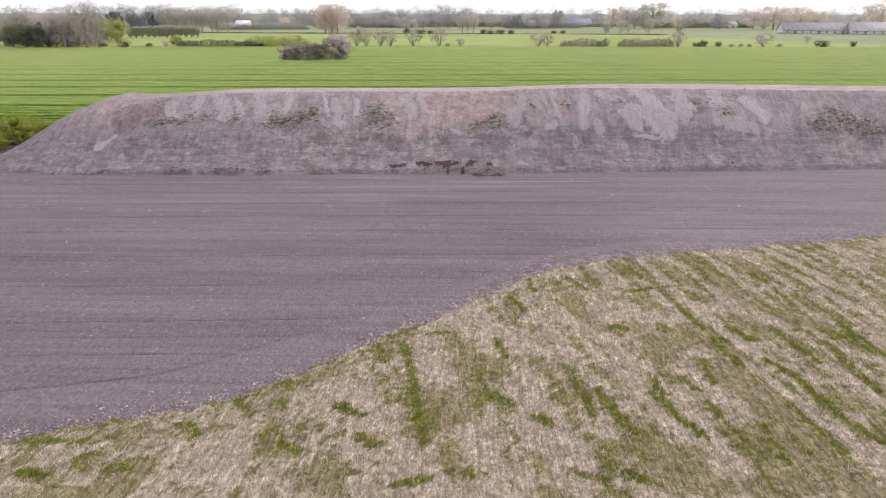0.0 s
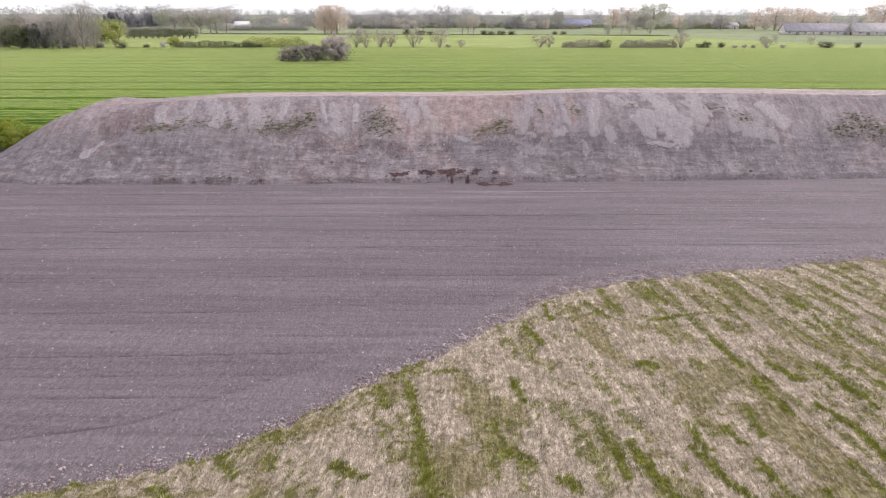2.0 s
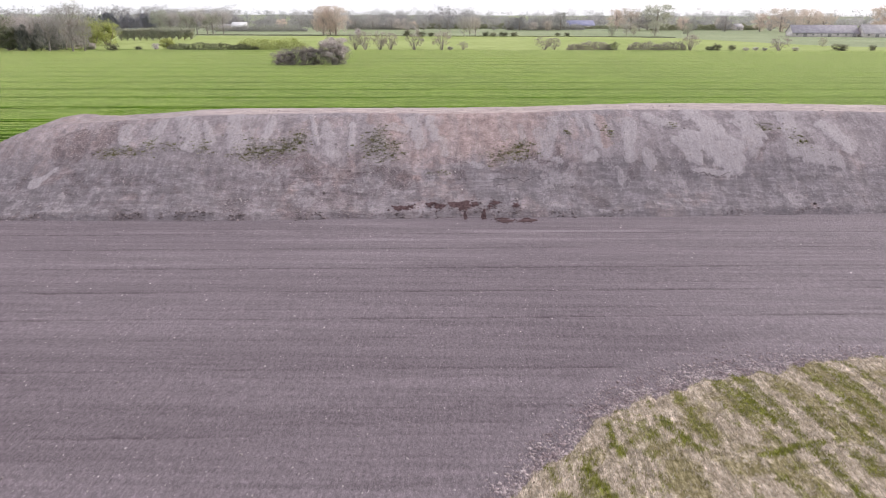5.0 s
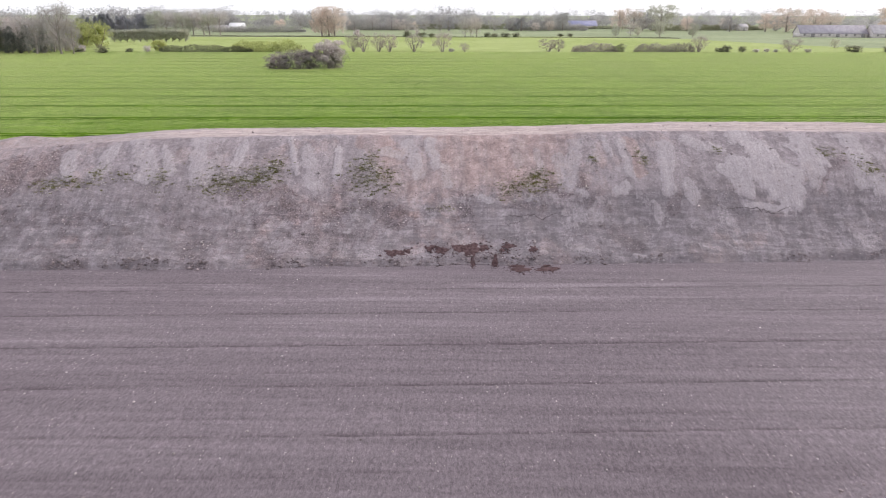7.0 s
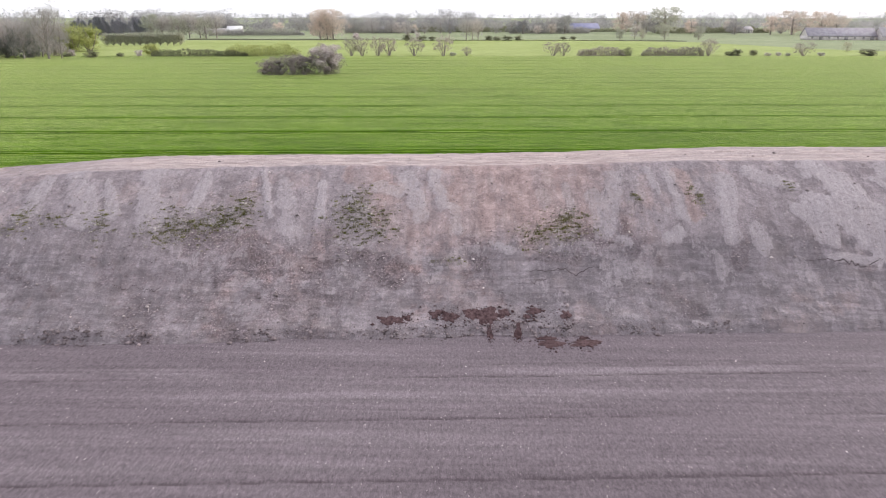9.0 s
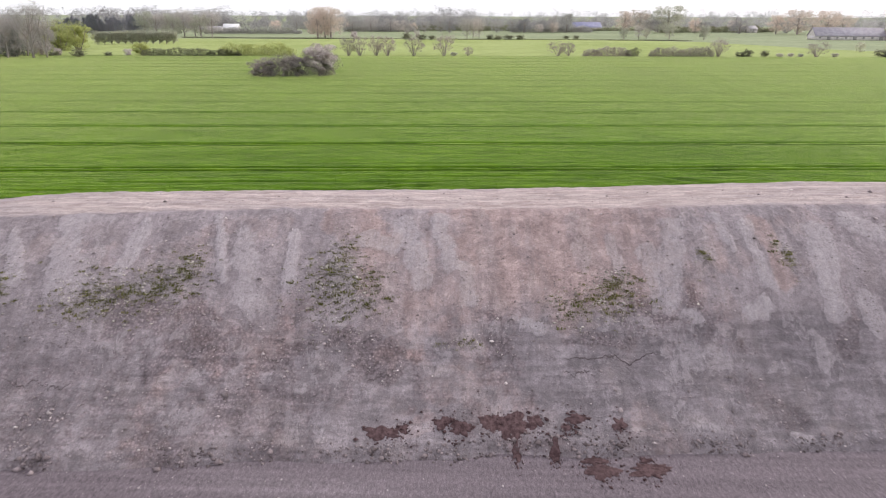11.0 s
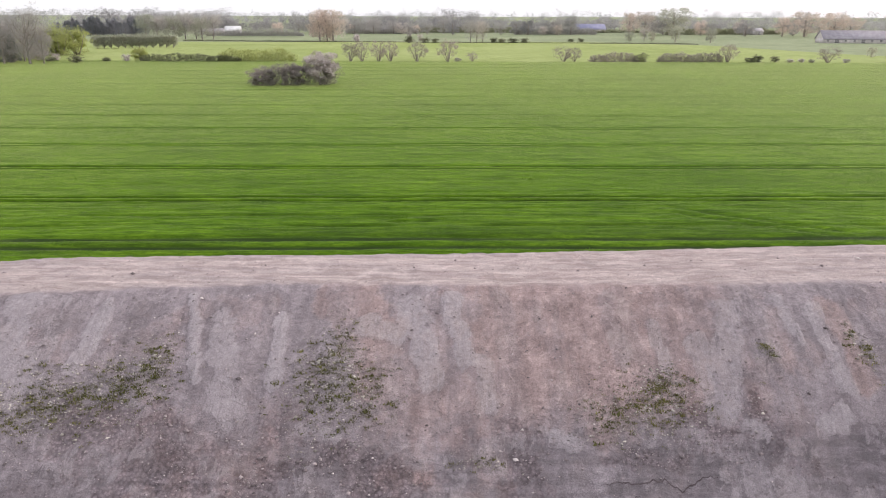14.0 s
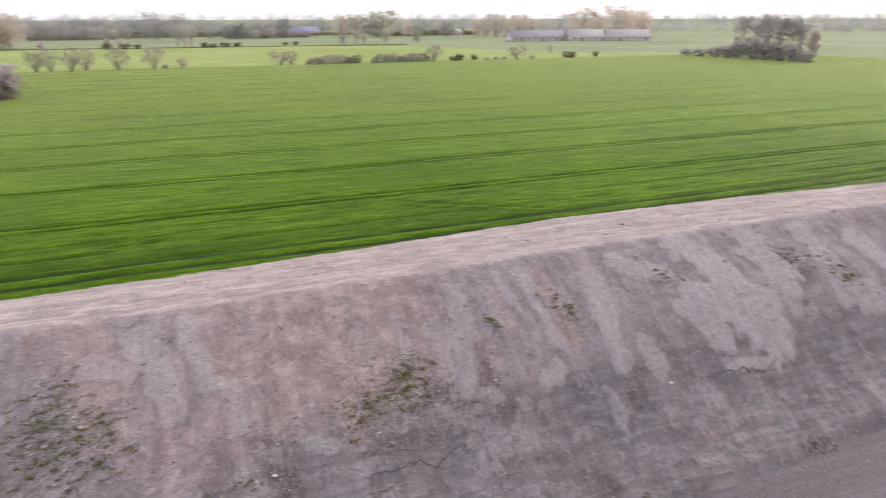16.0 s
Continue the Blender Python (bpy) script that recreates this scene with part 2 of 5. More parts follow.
def field_material(name, dark, light, fine, coarse, stripe=0.25, tracks=False):
    m, nt, b = material(name)
    base = texture_coords(nt)
    wide = noise_node(nt, base, coarse, 4, 0.55)
    rows = noise_node(nt, texture_coords(nt, (0.05, 0.75, 1), radians(-2.6)), 1.0, 6, 0.7)
    grain = noise_node(nt, texture_coords(nt, (0.30, 1.3, 1), radians(-2.6)), fine * 0.5, 8, 0.8)
    col = ramp(nt, wide, (0.38, dark), (0.62, light))
    col = mix(nt, stripe * 2, col, ramp(nt, rows, (0.40, (0.85, 0.87, 0.76)), (0.60, (1.09, 1.08, 1.10))), "MULTIPLY")
    col = mix(nt, 0.75, col, ramp(nt, grain, (0.40, (0.58, 0.62, 0.50)), (0.60, (1.28, 1.24, 1.3))), "MULTIPLY")
    if tracks:
        drill = noise_node(nt, texture_coords(nt, (0.35, 3.2, 1), radians(-2.6)), 1.0, 5, 0.7)
        streak = noise_node(nt, texture_coords(nt, (0.22, 0.85, 1), radians(-2.6)), 1.0, 7, 0.75)
        col = mix(nt, 0.9, col, ramp(nt, streak, (0.40, (0.70, 0.74, 0.58)), (0.60, (1.24, 1.20, 1.30))), "MULTIPLY")
        tuft = noise_node(nt, texture_coords(nt, (1.6, 3.4, 1)), 2.0, 4, 0.7)
        col = mix(nt, 0.8, col, ramp(nt, drill, (0.40, (0.62, 0.68, 0.50)), (0.60, (1.28, 1.22, 1.35))), "MULTIPLY")
        col = mix(nt, 0.6, col, ramp(nt, tuft, (0.38, (0.66, 0.70, 0.6)), (0.62, (1.25, 1.22, 1.3))), "MULTIPLY")
        # track soil, coloured darker still for the shade between the crop rows
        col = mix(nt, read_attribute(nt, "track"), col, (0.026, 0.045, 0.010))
    finish(nt, b, col, 0.85, 0.08)
    b.inputs["Sheen Weight"].default_value = 0.1
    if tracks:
        # sheen grows at flat view angles and pales the distant crop like haze
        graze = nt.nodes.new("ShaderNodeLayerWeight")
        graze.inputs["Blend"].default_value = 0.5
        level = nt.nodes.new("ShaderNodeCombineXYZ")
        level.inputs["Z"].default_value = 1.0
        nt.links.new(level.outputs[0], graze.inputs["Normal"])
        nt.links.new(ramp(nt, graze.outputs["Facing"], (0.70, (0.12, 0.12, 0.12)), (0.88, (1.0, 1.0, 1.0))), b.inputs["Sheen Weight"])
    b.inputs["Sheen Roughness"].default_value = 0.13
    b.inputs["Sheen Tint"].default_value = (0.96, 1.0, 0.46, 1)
    bump(nt, b, mix(nt, 0.5, grain, rows), 0.8, 0.12 if tracks else 0.1)
    return m


def thatch_material():
    """Mown stubble: bleached clippings over living grass, brushed along the mowing direction."""
    m, nt, b = material("mown_thatch")
    base = texture_coords(nt)
    clump = noise_node(nt, base, 3.4, 6, 0.7, 0.6)
    lay = noise_node(nt, texture_coords(nt, (3.4, 1.3, 1), radians(-10)), 2.2, 6, 0.75)
    fine = noise_node(nt, base, 24.0, 4, 0.8)
    tine = noise_node(nt, texture_coords(nt, (7.5, 0.55, 1), radians(-10)), 1.0, 5, 0.7, 0.3)
    bleach = ragged(nt, read_attribute(nt, "bleached"), clump, 0.8, 0.25, 0.80)
    col = mix(nt, bleach, mix(nt, spread(nt, clump), (0.20, 0.17, 0.085), (0.345, 0.295, 0.19)), mix(nt, spread(nt, clump, 0.38, 0.62), (0.40, 0.33, 0.265), (0.685, 0.58, 0.505)))
    col = mix(nt, ragged(nt, read_attribute(nt, "green"), lay, 0.9, 0.25, 0.85), col, mix(nt, spread(nt, clump), (0.105, 0.115, 0.022), (0.25, 0.255, 0.062)))
    col = mix(nt, 0.7, col, ramp(nt, lay, (0.40, (0.56, 0.53, 0.48)), (0.60, (1.25, 1.25, 1.25))), "MULTIPLY")
    col = mix(nt, 0.75, col, ramp(nt, tine, (0.40, (0.60, 0.60, 0.52)), (0.60, (1.26, 1.25, 1.25))), "MULTIPLY")
    col = mix(nt, 0.7, col, ramp(nt, fine, (0.40, (0.62, 0.60, 0.56)), (0.60, (1.28, 1.28, 1.28))), "MULTIPLY")
    finish(nt, b, col)
    bump(nt, b, mix(nt, 0.5, lay, mix(nt, 0.5, clump, fine)), 1.0, 0.13)
    return m


SOIL_DARK, SOIL_LIGHT = (0.174, 0.142, 0.159), (0.217, 0.179, 0.199)
CLAY_DARK, CLAY, CLAY_PALE = (0.268, 0.227, 0.242), (0.335, 0.288, 0.306), (0.455, 0.402, 0.423)
LOAM_DARK, LOAM = (0.325, 0.240, 0.234), (0.440, 0.334, 0.324)
MAT_SOIL = soil_material()
MAT_MOUND = mound_material()
MAT_DARK_EARTH = plain_material("dark_wet_earth", (0.060, 0.035, 0.037), (0.130, 0.082, 0.085), 6.0, 0.9, 0.05)
# no groove is cut: the shade inside a crack is this dark colour
MAT_CRACK = plain_material("dry_crack_shade", (0.085, 0.065, 0.07), (0.13, 0.105, 0.11), 5.0)
MAT_STONE = plain_material("field_stone", (0.30, 0.25, 0.25), (0.56, 0.495, 0.49), 1.5, 0.85, 0.0, 0.45)
MAT_GRIT = plain_material("tan_grit", (0.21, 0.185, 0.165), (0.50, 0.455, 0.415), 3.0, 0.9, 0.0, 0.5)
MAT_CLOD = plain_material("earth_clod", (0.20, 0.165, 0.17), (0.38, 0.32, 0.325), 2.0, 0.95, 0.0, 0.45)
# darker than the other clods: the foot ledge's shadow is in this colour
MAT_FALLEN_SHADED = plain_material("fallen_clod", (0.12, 0.095, 0.098), (0.27, 0.22, 0.225), 2.0, 0.95, 0.0, 0.4)
MAT_THATCH = thatch_material()
MAT_STRAW = leaf_material("dry_straw", (0.31, 0.255, 0.20), (0.76, 0.66, 0.58), 0.8, 0.15)
MAT_GRASS = leaf_material("mown_grass", (0.15, 0.16, 0.018), (0.31, 0.315, 0.055), 0.8, 0.3)
MAT_WEED = leaf_material("weed_leaves", (0.095, 0.095, 0.032), (0.235, 0.225, 0.085), 0.8, 0.2)
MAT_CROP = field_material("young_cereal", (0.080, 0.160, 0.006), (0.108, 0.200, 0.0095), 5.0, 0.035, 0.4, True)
MAT_CROP_BLADE = leaf_material("cereal_blades", (0.072, 0.155, 0.006), (0.135, 0.250, 0.013), 0.3, 0.35)
# far grass: base colours paled and greyed to include distance haze
MAT_PASTURE = field_material("hazed_pasture", (0.29, 0.345, 0.115), (0.35, 0.40, 0.155), 1.2, 0.02)
MAT_MEADOW = field_material("hazed_meadow", (0.25, 0.285, 0.18), (0.30, 0.335, 0.215), 0.8, 0.015)
MAT_BARK = plain_material("bark", (0.27, 0.235, 0.215), (0.40, 0.35, 0.32), 4.0, 0.9, 0.03, 0.0, (1, 1, 0.3))
# twig colour made much paler than wood, as haze over distant trees
MAT_TWIG_HAZED = leaf_material("hazed_bare_twigs", (0.50, 0.465, 0.445), (0.66, 0.62, 0.59), 0.25, 0.55)
MAT_THICKET = leaf_material("blackthorn_twigs", (0.32, 0.275, 0.27), (0.46, 0.405, 0.395), 0.25, 0.5)
MAT_BORDER = plain_material("border_clod", (0.29, 0.225, 0.235), (0.50, 0.42, 0.425), 1.5, 0.9, 0.0, 0.3)
MAT_WOOD = leaf_material("corner_wood_twigs", (0.44, 0.395, 0.39), (0.60, 0.55, 0.53), 0.25, 0.55)
MAT_SPRUCE = leaf_material("near_spruce_needles", (0.17, 0.175, 0.165), (0.27, 0.275, 0.25), 0.25, 0.5)
MAT_POLLARD = leaf_material("pollard_twigs", (0.34, 0.295, 0.28), (0.50, 0.44, 0.41), 0.25, 0.5)
# pines, buds and fresh leaves have haze mixed into their base colours
MAT_PINE_HAZED = leaf_material("hazed_pine_needles", (0.45, 0.415, 0.425), (0.55, 0.51, 0.515), 0.25, 0.6)
MAT_BUD_HAZED = leaf_material("hazed_budding_twigs", (0.64, 0.56, 0.51), (0.78, 0.68, 0.62), 0.25, 0.6)
MAT_FRESH_HAZED = leaf_material("hazed_fresh_leaves", (0.43, 0.46, 0.18), (0.58, 0.60, 0.27), 0.25, 0.6)
MAT_SHRUB = leaf_material("spring_shrub_leaves", (0.17, 0.205, 0.025), (0.42, 0.44, 0.085), 0.9, 0.4)
# distance haze is painted into this leaf tone, greyer and paler than real leaves
MAT_LEAF_HAZED = leaf_material("hazed_green_leaves", (0.47, 0.47, 0.39), (0.56, 0.555, 0.46), 0.25, 0.6)
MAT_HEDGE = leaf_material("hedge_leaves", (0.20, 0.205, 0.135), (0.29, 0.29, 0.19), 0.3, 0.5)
# belt trees and far conifers: base colours lifted towards grey for haze
MAT_BELT_HAZED = leaf_material("hazed_belt_leaves", (0.41, 0.40, 0.395), (0.49, 0.475, 0.46), 0.2, 0.55)
MAT_NEEDLE_HAZED = leaf_material("hazed_conifer_needles", (0.31, 0.31, 0.34), (0.38, 0.38, 0.41), 0.25, 0.55)
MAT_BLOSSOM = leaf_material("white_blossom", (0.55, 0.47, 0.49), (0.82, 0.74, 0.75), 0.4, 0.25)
# both woodland tones carry painted haze, the farther one paler
MAT_MIDWOOD_HAZED = leaf_material("hazed_grey_woodland", (0.37, 0.36, 0.375), (0.44, 0.425, 0.44), 0.06, 0.6, 0.9)
MAT_FARWOOD_HAZED = leaf_material("hazed_distant_woodland", (0.46, 0.45, 0.47), (0.52, 0.505, 0.525), 0.05, 0.6, 0.9)
MAT_WALL = plain_material("white_render", (0.60, 0.55, 0.55), (0.72, 0.67, 0.67), 0.6)
MAT_WHITE_ROOF = plain_material("white_sheet_roof", (0.74, 0.72, 0.73), (0.84, 0.82, 0.83), 0.5, 0.5)
MAT_ROOF = plain_material("grey_roof", (0.31, 0.285, 0.32), (0.39, 0.365, 0.40), 0.5, 0.9)
MAT_ROOF_PALE = plain_material("pale_roof", (0.40, 0.37, 0.385), (0.50, 0.465, 0.48), 0.5, 0.9)
MAT_ROOF_BLUE = plain_material("blue_roof", (0.24, 0.24, 0.36), (0.32, 0.32, 0.45), 0.5, 0.6)
# dark parts of the far buildings, lifted to mid grey for haze
MAT_DARK = plain_material("hazed_dark", (0.30, 0.28, 0.29), (0.36, 0.34, 0.35), 1.0, 0.5)
MAT_TRACK = plain_material("gravel_track", (0.38, 0.35, 0.33), (0.50, 0.47, 0.45), 0.5)


# ---- ground ----
def ground_height(x, y):
    """The bare site: level at the bank's foot, rising gently towards the mown strip."""
    return 0.0205 * np.clip(51.0 - y, 0, 46.0)


def sink(x, y):
    return ground_height(x, y) - 0.12


far_steps = np.array([-4600, -2500, -1200, -500, -200, -90, -40, 0, 20, 40, 51, 60, 100, 300, 700, 1500, 2800, 4600], float)
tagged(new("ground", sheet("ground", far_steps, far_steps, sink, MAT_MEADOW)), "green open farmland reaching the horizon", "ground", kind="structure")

# the curved border between soil and mown strip, as x by y pairs
EDGE_X = np.array([-90, -40, -25, -13, -11, -9, -6.3, -5.1, -3.3, -1.3, 1.0, 3.8, 5.4, 8.0, 10.4, 13.0, 17.3, 23.0, 27.5, 45, 95])
EDGE_Y = np.array([-2, 4, 7.0, 10.0, 10.6, 11.3, 12.7, 13.9, 15.9, 18.2, 20.5, 23.9, 25.9, 27.3, 28.4, 29.4, 30.4, 32.0, 33.3, 38, 52])


def grass_edge(x):
    return np.interp(x, EDGE_X, EDGE_Y) + 0.55 * (fbm(x * 0.9, x * 0 + 3.0, 5, 3) - 0.5) + 0.8 * (fbm(x * 2.8, x * 0 + 8.0, 6, 4) - 0.5)


# harrow passes: deep joints every pass and fainter tine marks between
RUTS = [(y0, 1.0) for y0 in (16.4, 19.8, 24.2, 28.9, 33.9, 37.45, 41.1, 44.6, 48.0)] + [(18.1 + 3.4 * k, 0.42) for k in range(10)] + [(17.2 + 2.9 * k, 0.3) for k in range(12)]


def turn_line(x):
    """Where the harrow turned: the inner border of the smooth headland along the mown strip."""
    return np.interp(x, EDGE_X, EDGE_Y) + np.interp(x, [-15, -10, -8, -6, -4, -1, 2], [3.4, 3.3, 3.9, 4.5, 3.9, 2.9, 2.7])


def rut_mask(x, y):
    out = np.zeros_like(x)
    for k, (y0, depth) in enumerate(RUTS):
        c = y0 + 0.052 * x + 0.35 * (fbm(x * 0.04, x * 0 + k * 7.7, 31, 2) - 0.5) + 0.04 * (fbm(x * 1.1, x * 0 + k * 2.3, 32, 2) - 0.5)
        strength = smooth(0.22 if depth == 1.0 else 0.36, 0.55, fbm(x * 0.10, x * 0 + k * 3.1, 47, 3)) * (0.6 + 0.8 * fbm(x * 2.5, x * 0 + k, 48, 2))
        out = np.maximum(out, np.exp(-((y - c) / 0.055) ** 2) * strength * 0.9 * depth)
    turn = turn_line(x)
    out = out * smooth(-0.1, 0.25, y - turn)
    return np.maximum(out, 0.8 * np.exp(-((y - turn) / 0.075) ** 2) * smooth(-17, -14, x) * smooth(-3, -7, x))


def soil_height(x, y):
    z = ground_height(x, y) + 0.03 * (fbm(x * 0.25, y * 0.5, 3, 3) - 0.5)
    z += 0.024 * (fbm(x * 0.8, (y - 0.05 * x) * 6.0, 8, 3) - 0.5) + 0.02 * (fbm(x * 5, y * 9, 9, 2) - 0.5)
    return z - 0.05 * rut_mask(x, y)


sx = np.concatenate([np.arange(-85, -45, 1.5), np.arange(-45, 48, 0.36), np.arange(48, 130, 2.0)])
sy = np.concatenate([np.arange(-30, 8, 1.0), np.arange(8, 57, 0.12), np.arange(57, 72, 1.0)])
soil_mesh = sheet("bare_soil", sx, sy, soil_height, MAT_SOIL)
gx, gy = np.meshgrid(sx, sy, indexing="ij")
attribute(soil_mesh, "headland", 0.7 * smooth(0.4, -0.2, gy - turn_line(gx) + 0.5 * (fbm(gx * 0.8, gy * 0.8, 19, 3) - 0.5)))
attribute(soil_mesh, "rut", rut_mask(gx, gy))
# pale wheel-packed passes in front of the bank
pass_v = gy - 0.05 * gx + 0.5 * (fbm(gx * 0.08, gy * 0, 25, 2) - 0.5)
packed = sum(a * np.exp(-((pass_v - c) / w) ** 2) for c, w, a in ((48.4, 0.5, 0.8), (46.6, 0.35, 0.7), (43.6, 0.5, 0.6), (41.9, 0.3, 0.4), (50.2, 0.6, 0.5)))
packed = np.clip(packed, 0, 1) * smooth(0.38, 0.62, fbm(gx * 0.12, gy * 1.2, 26, 4))
attribute(soil_mesh, "packed", np.maximum(packed, 0.5 * smooth(4, 20, gx) * (0.4 + fbm(gx * 0.1, gy * 0.5, 27, 3))))
tagged(new("soil_ground", soil_mesh), "levelled grey brown bare soil with harrow lines", "soil", kind="structure")


# ---- mown strip ----
def strip_height(x, y):
    edge = grass_edge(x) - y
    return ground_height(x, y) + 0.085 * smooth(-0.05, 0.35, edge) - 0.12 * smooth(0.1, -0.3, edge) + 0.10 * (fbm(x * 0.8, y * 0.8, 12, 4) - 0.5)


# green swaths left between the dry ones: two ends and half width
SWATHS_NEAR = [(-0.9, 17.2, -0.4, 14.6, 0.25), (-0.4, 14.6, -0.1, 12.3, 0.3), (-0.1, 12.3, 0.3, 9.8, 0.3), (4.9, 24.7, 5.0, 22.8, 0.25), (3.8, 22.2, 4.4, 20.5, 0.3),
               (6.3, 13.5, 6.8, 11.0, 0.35), (5.7, 13.3, 5.8, 11.8, 0.3), (4.0, 11.7, 4.3, 11.1, 0.4), (1.2, 8.5, 2.0, 8.4, 0.3), (-4.1, 9.9, -3.5, 9.4, 0.35),
               (-6.2, 12.3, -5.6, 11.5, 0.45), (-7.5, 10.9, -6.9, 10.2, 0.4), (-8.8, 8.4, -8.2, 8.6, 0.4), (-12.3, 9.7, -10.2, 9.8, 0.25), (-11.1, 8.2, -10.6, 8.0, 0.4),
               (2.3, 13.0, 3.2, 12.3, 0.4), (2.9, 17.6, 3.2, 16.0, 0.3), (-0.1, 11.4, 0.6, 10.8, 0.3), (-1.7, 10.4, -1.3, 9.9, 0.4)]
SWATHS_MID = [(6.8, 25.2, 7.6, 23.2, 0.3), (9.5, 23.1, 11.7, 23.9, 0.3), (10.2, 27.3, 10.7, 25.2, 0.35), (8.4, 14.6, 8.6, 13.2, 0.3), (8.2, 13.2, 8.7, 11.6, 0.35),
              (8.7, 11.4, 9.1, 10.6, 0.35), (8.0, 19.0, 8.3, 18.6, 0.4), (9.9, 12.6, 10.1, 11.2, 0.25), (10.1, 11.2, 10.5, 9.5, 0.25), (9.5, 14.4, 9.9, 13.5, 0.3),
              (6.7, 11.1, 7.1, 10.7, 0.35), (6.2, 8.6, 6.7, 8.3, 0.3), (11.8, 17.9, 12.1, 15.4, 0.3), (12.9, 19.0, 13.5, 17.7, 0.4), (0.0, 18.0, 0.8, 18.1, 0.3),
              (-0.4, 7.9, 0.5, 8.2, 0.3), (-2.7, 12.1, -1.9, 11.6, 0.4), (4.6, 8.7, 5.4, 8.3, 0.3), (-1.9, 16.9, -1.5, 15.4, 0.25)]
SWATHS_FAR = [(13.3, 15.9, 13.7, 14.8, 0.35), (13.7, 14.8, 14.0, 13.1, 0.3), (14.0, 13.1, 14.0, 11.9, 0.35), (14.0, 11.9, 14.5, 10.4, 0.3), (12.7, 12.5, 12.9, 10.8, 0.3),
              (12.9, 10.8, 13.1, 9.5, 0.22), (11.2, 11.3, 11.2, 9.3, 0.25), (14.8, 19.1, 14.9, 17.4, 0.35), (14.9, 17.4, 15.2, 15.9, 0.3), (17.9, 19.9, 18.1, 16.4, 0.3),
              (17.4, 18.5, 17.8, 16.7, 0.35), (16.3, 17.7, 16.2, 13.2, 0.25), (16.6, 26.0, 16.9, 24.5, 0.35), (16.9, 23.9, 16.9, 21.4, 0.3), (11.5, 21.5, 11.7, 18.9, 0.28),
              (13.8, 13.7, 13.8, 11.8, 0.2), (10.7, 15.8, 10.6, 14.0, 0.22)]


def green_amount(x, y):
    """Where living grass shows in the dry thatch: mowing swaths, broken into patches."""
    torn = fbm(x * 4.2, y * 3.2, 74, 4) - 0.5
    tine = value_noise((x + 0.19 * y + 0.25 * np.sin(y * 0.4)) * 5.5, y * 0.7 - 0.13 * x, 64) - 0.5
    torn = torn + 0.28 * tine
    out = np.zeros_like(x)
    for x0, y0, x1, y1, w in SWATHS_NEAR + SWATHS_MID + SWATHS_FAR:
        dx, dy = x1 - x0, y1 - y0
        t = np.clip(((x - x0) * dx + (y - y0) * dy) / (dx * dx + dy * dy), 0, 1)
        d = np.hypot(x - x0 - t * dx, y - y0 - t * dy)
        out = np.maximum(out, smooth(1.15, 0.6, d / (w * 0.66) + 2.0 * torn))
    across, along = x + 0.19 * y + 0.25 * np.sin(y * 0.4), y - 0.19 * x
    stripe = 0.66 * value_noise(across * 1.7, along * 0.16, 61) + 0.34 * value_noise(across * 3.6, along * 0.5, 63)
    patch = fbm(x * 0.7, y * 0.7, 66, 4)
    right = smooth(8, 18, x + 0.5 * (y - 22)) * smooth(15, 24, y)
    border = np.exp(-np.clip(grass_edge(x) - y, 0, 9) / 0.6) * smooth(7, 0, np.abs(x + 6) - 4)
    rows = np.sin(6.283 * (across / 1.05 + 0.5 * value_noise(across * 0.3, along * 0.12, 62))) * smooth(4, 10, x)
    low = smooth(0.50, 0.66, 0.50 * stripe + 0.40 * patch + 0.09 * right + 0.22 * border + 0.62 * torn + 0.13 * rows)
    return np.maximum((0.9 + 0.5 * tine) * out, 0.62 * low)


def bleached(x, y):
    """Where the clippings lie thick and pale."""
    across, along = x + 0.19 * y + 0.25 * np.sin(y * 0.4), y - 0.19 * x
    v = 0.45 * fbm(x * 0.75, y * 0.85, 67, 4) + 0.35 * value_noise(across * 1.1, along * 0.25, 68) + 0.2 * fbm(x * 3.2, y * 2.6, 69, 3)
    return smooth(0.38, 0.58, v) * (1 - 0.8 * green_amount(x, y))


gxs = np.concatenate([np.arange(-90, -30, 1.5), np.arange(-30, 45, 0.19), np.arange(45, 96, 1.5)])
gv = np.concatenate([np.linspace(0, 1, 280) ** 1.05])
ax, av = np.meshgrid(gxs, gv, indexing="ij")
ay = (grass_edge(ax) + 0.25) * (1 - av) + (-25.0) * av
strip_mesh = mesh_from("mown_strip", np.stack([ax, ay, strip_height(ax, ay)], -1), grid_faces(len(gxs), len(gv))[:, ::-1], MAT_THATCH, True)
attribute(strip_mesh, "green", 0.9 * green_amount(ax, ay))
attribute(strip_mesh, "bleached", bleached(ax, ay))
tagged(new("mown_grass_ground", strip_mesh), "pale dry mown grass ground beside the bare soil", "grass", kind="structure")


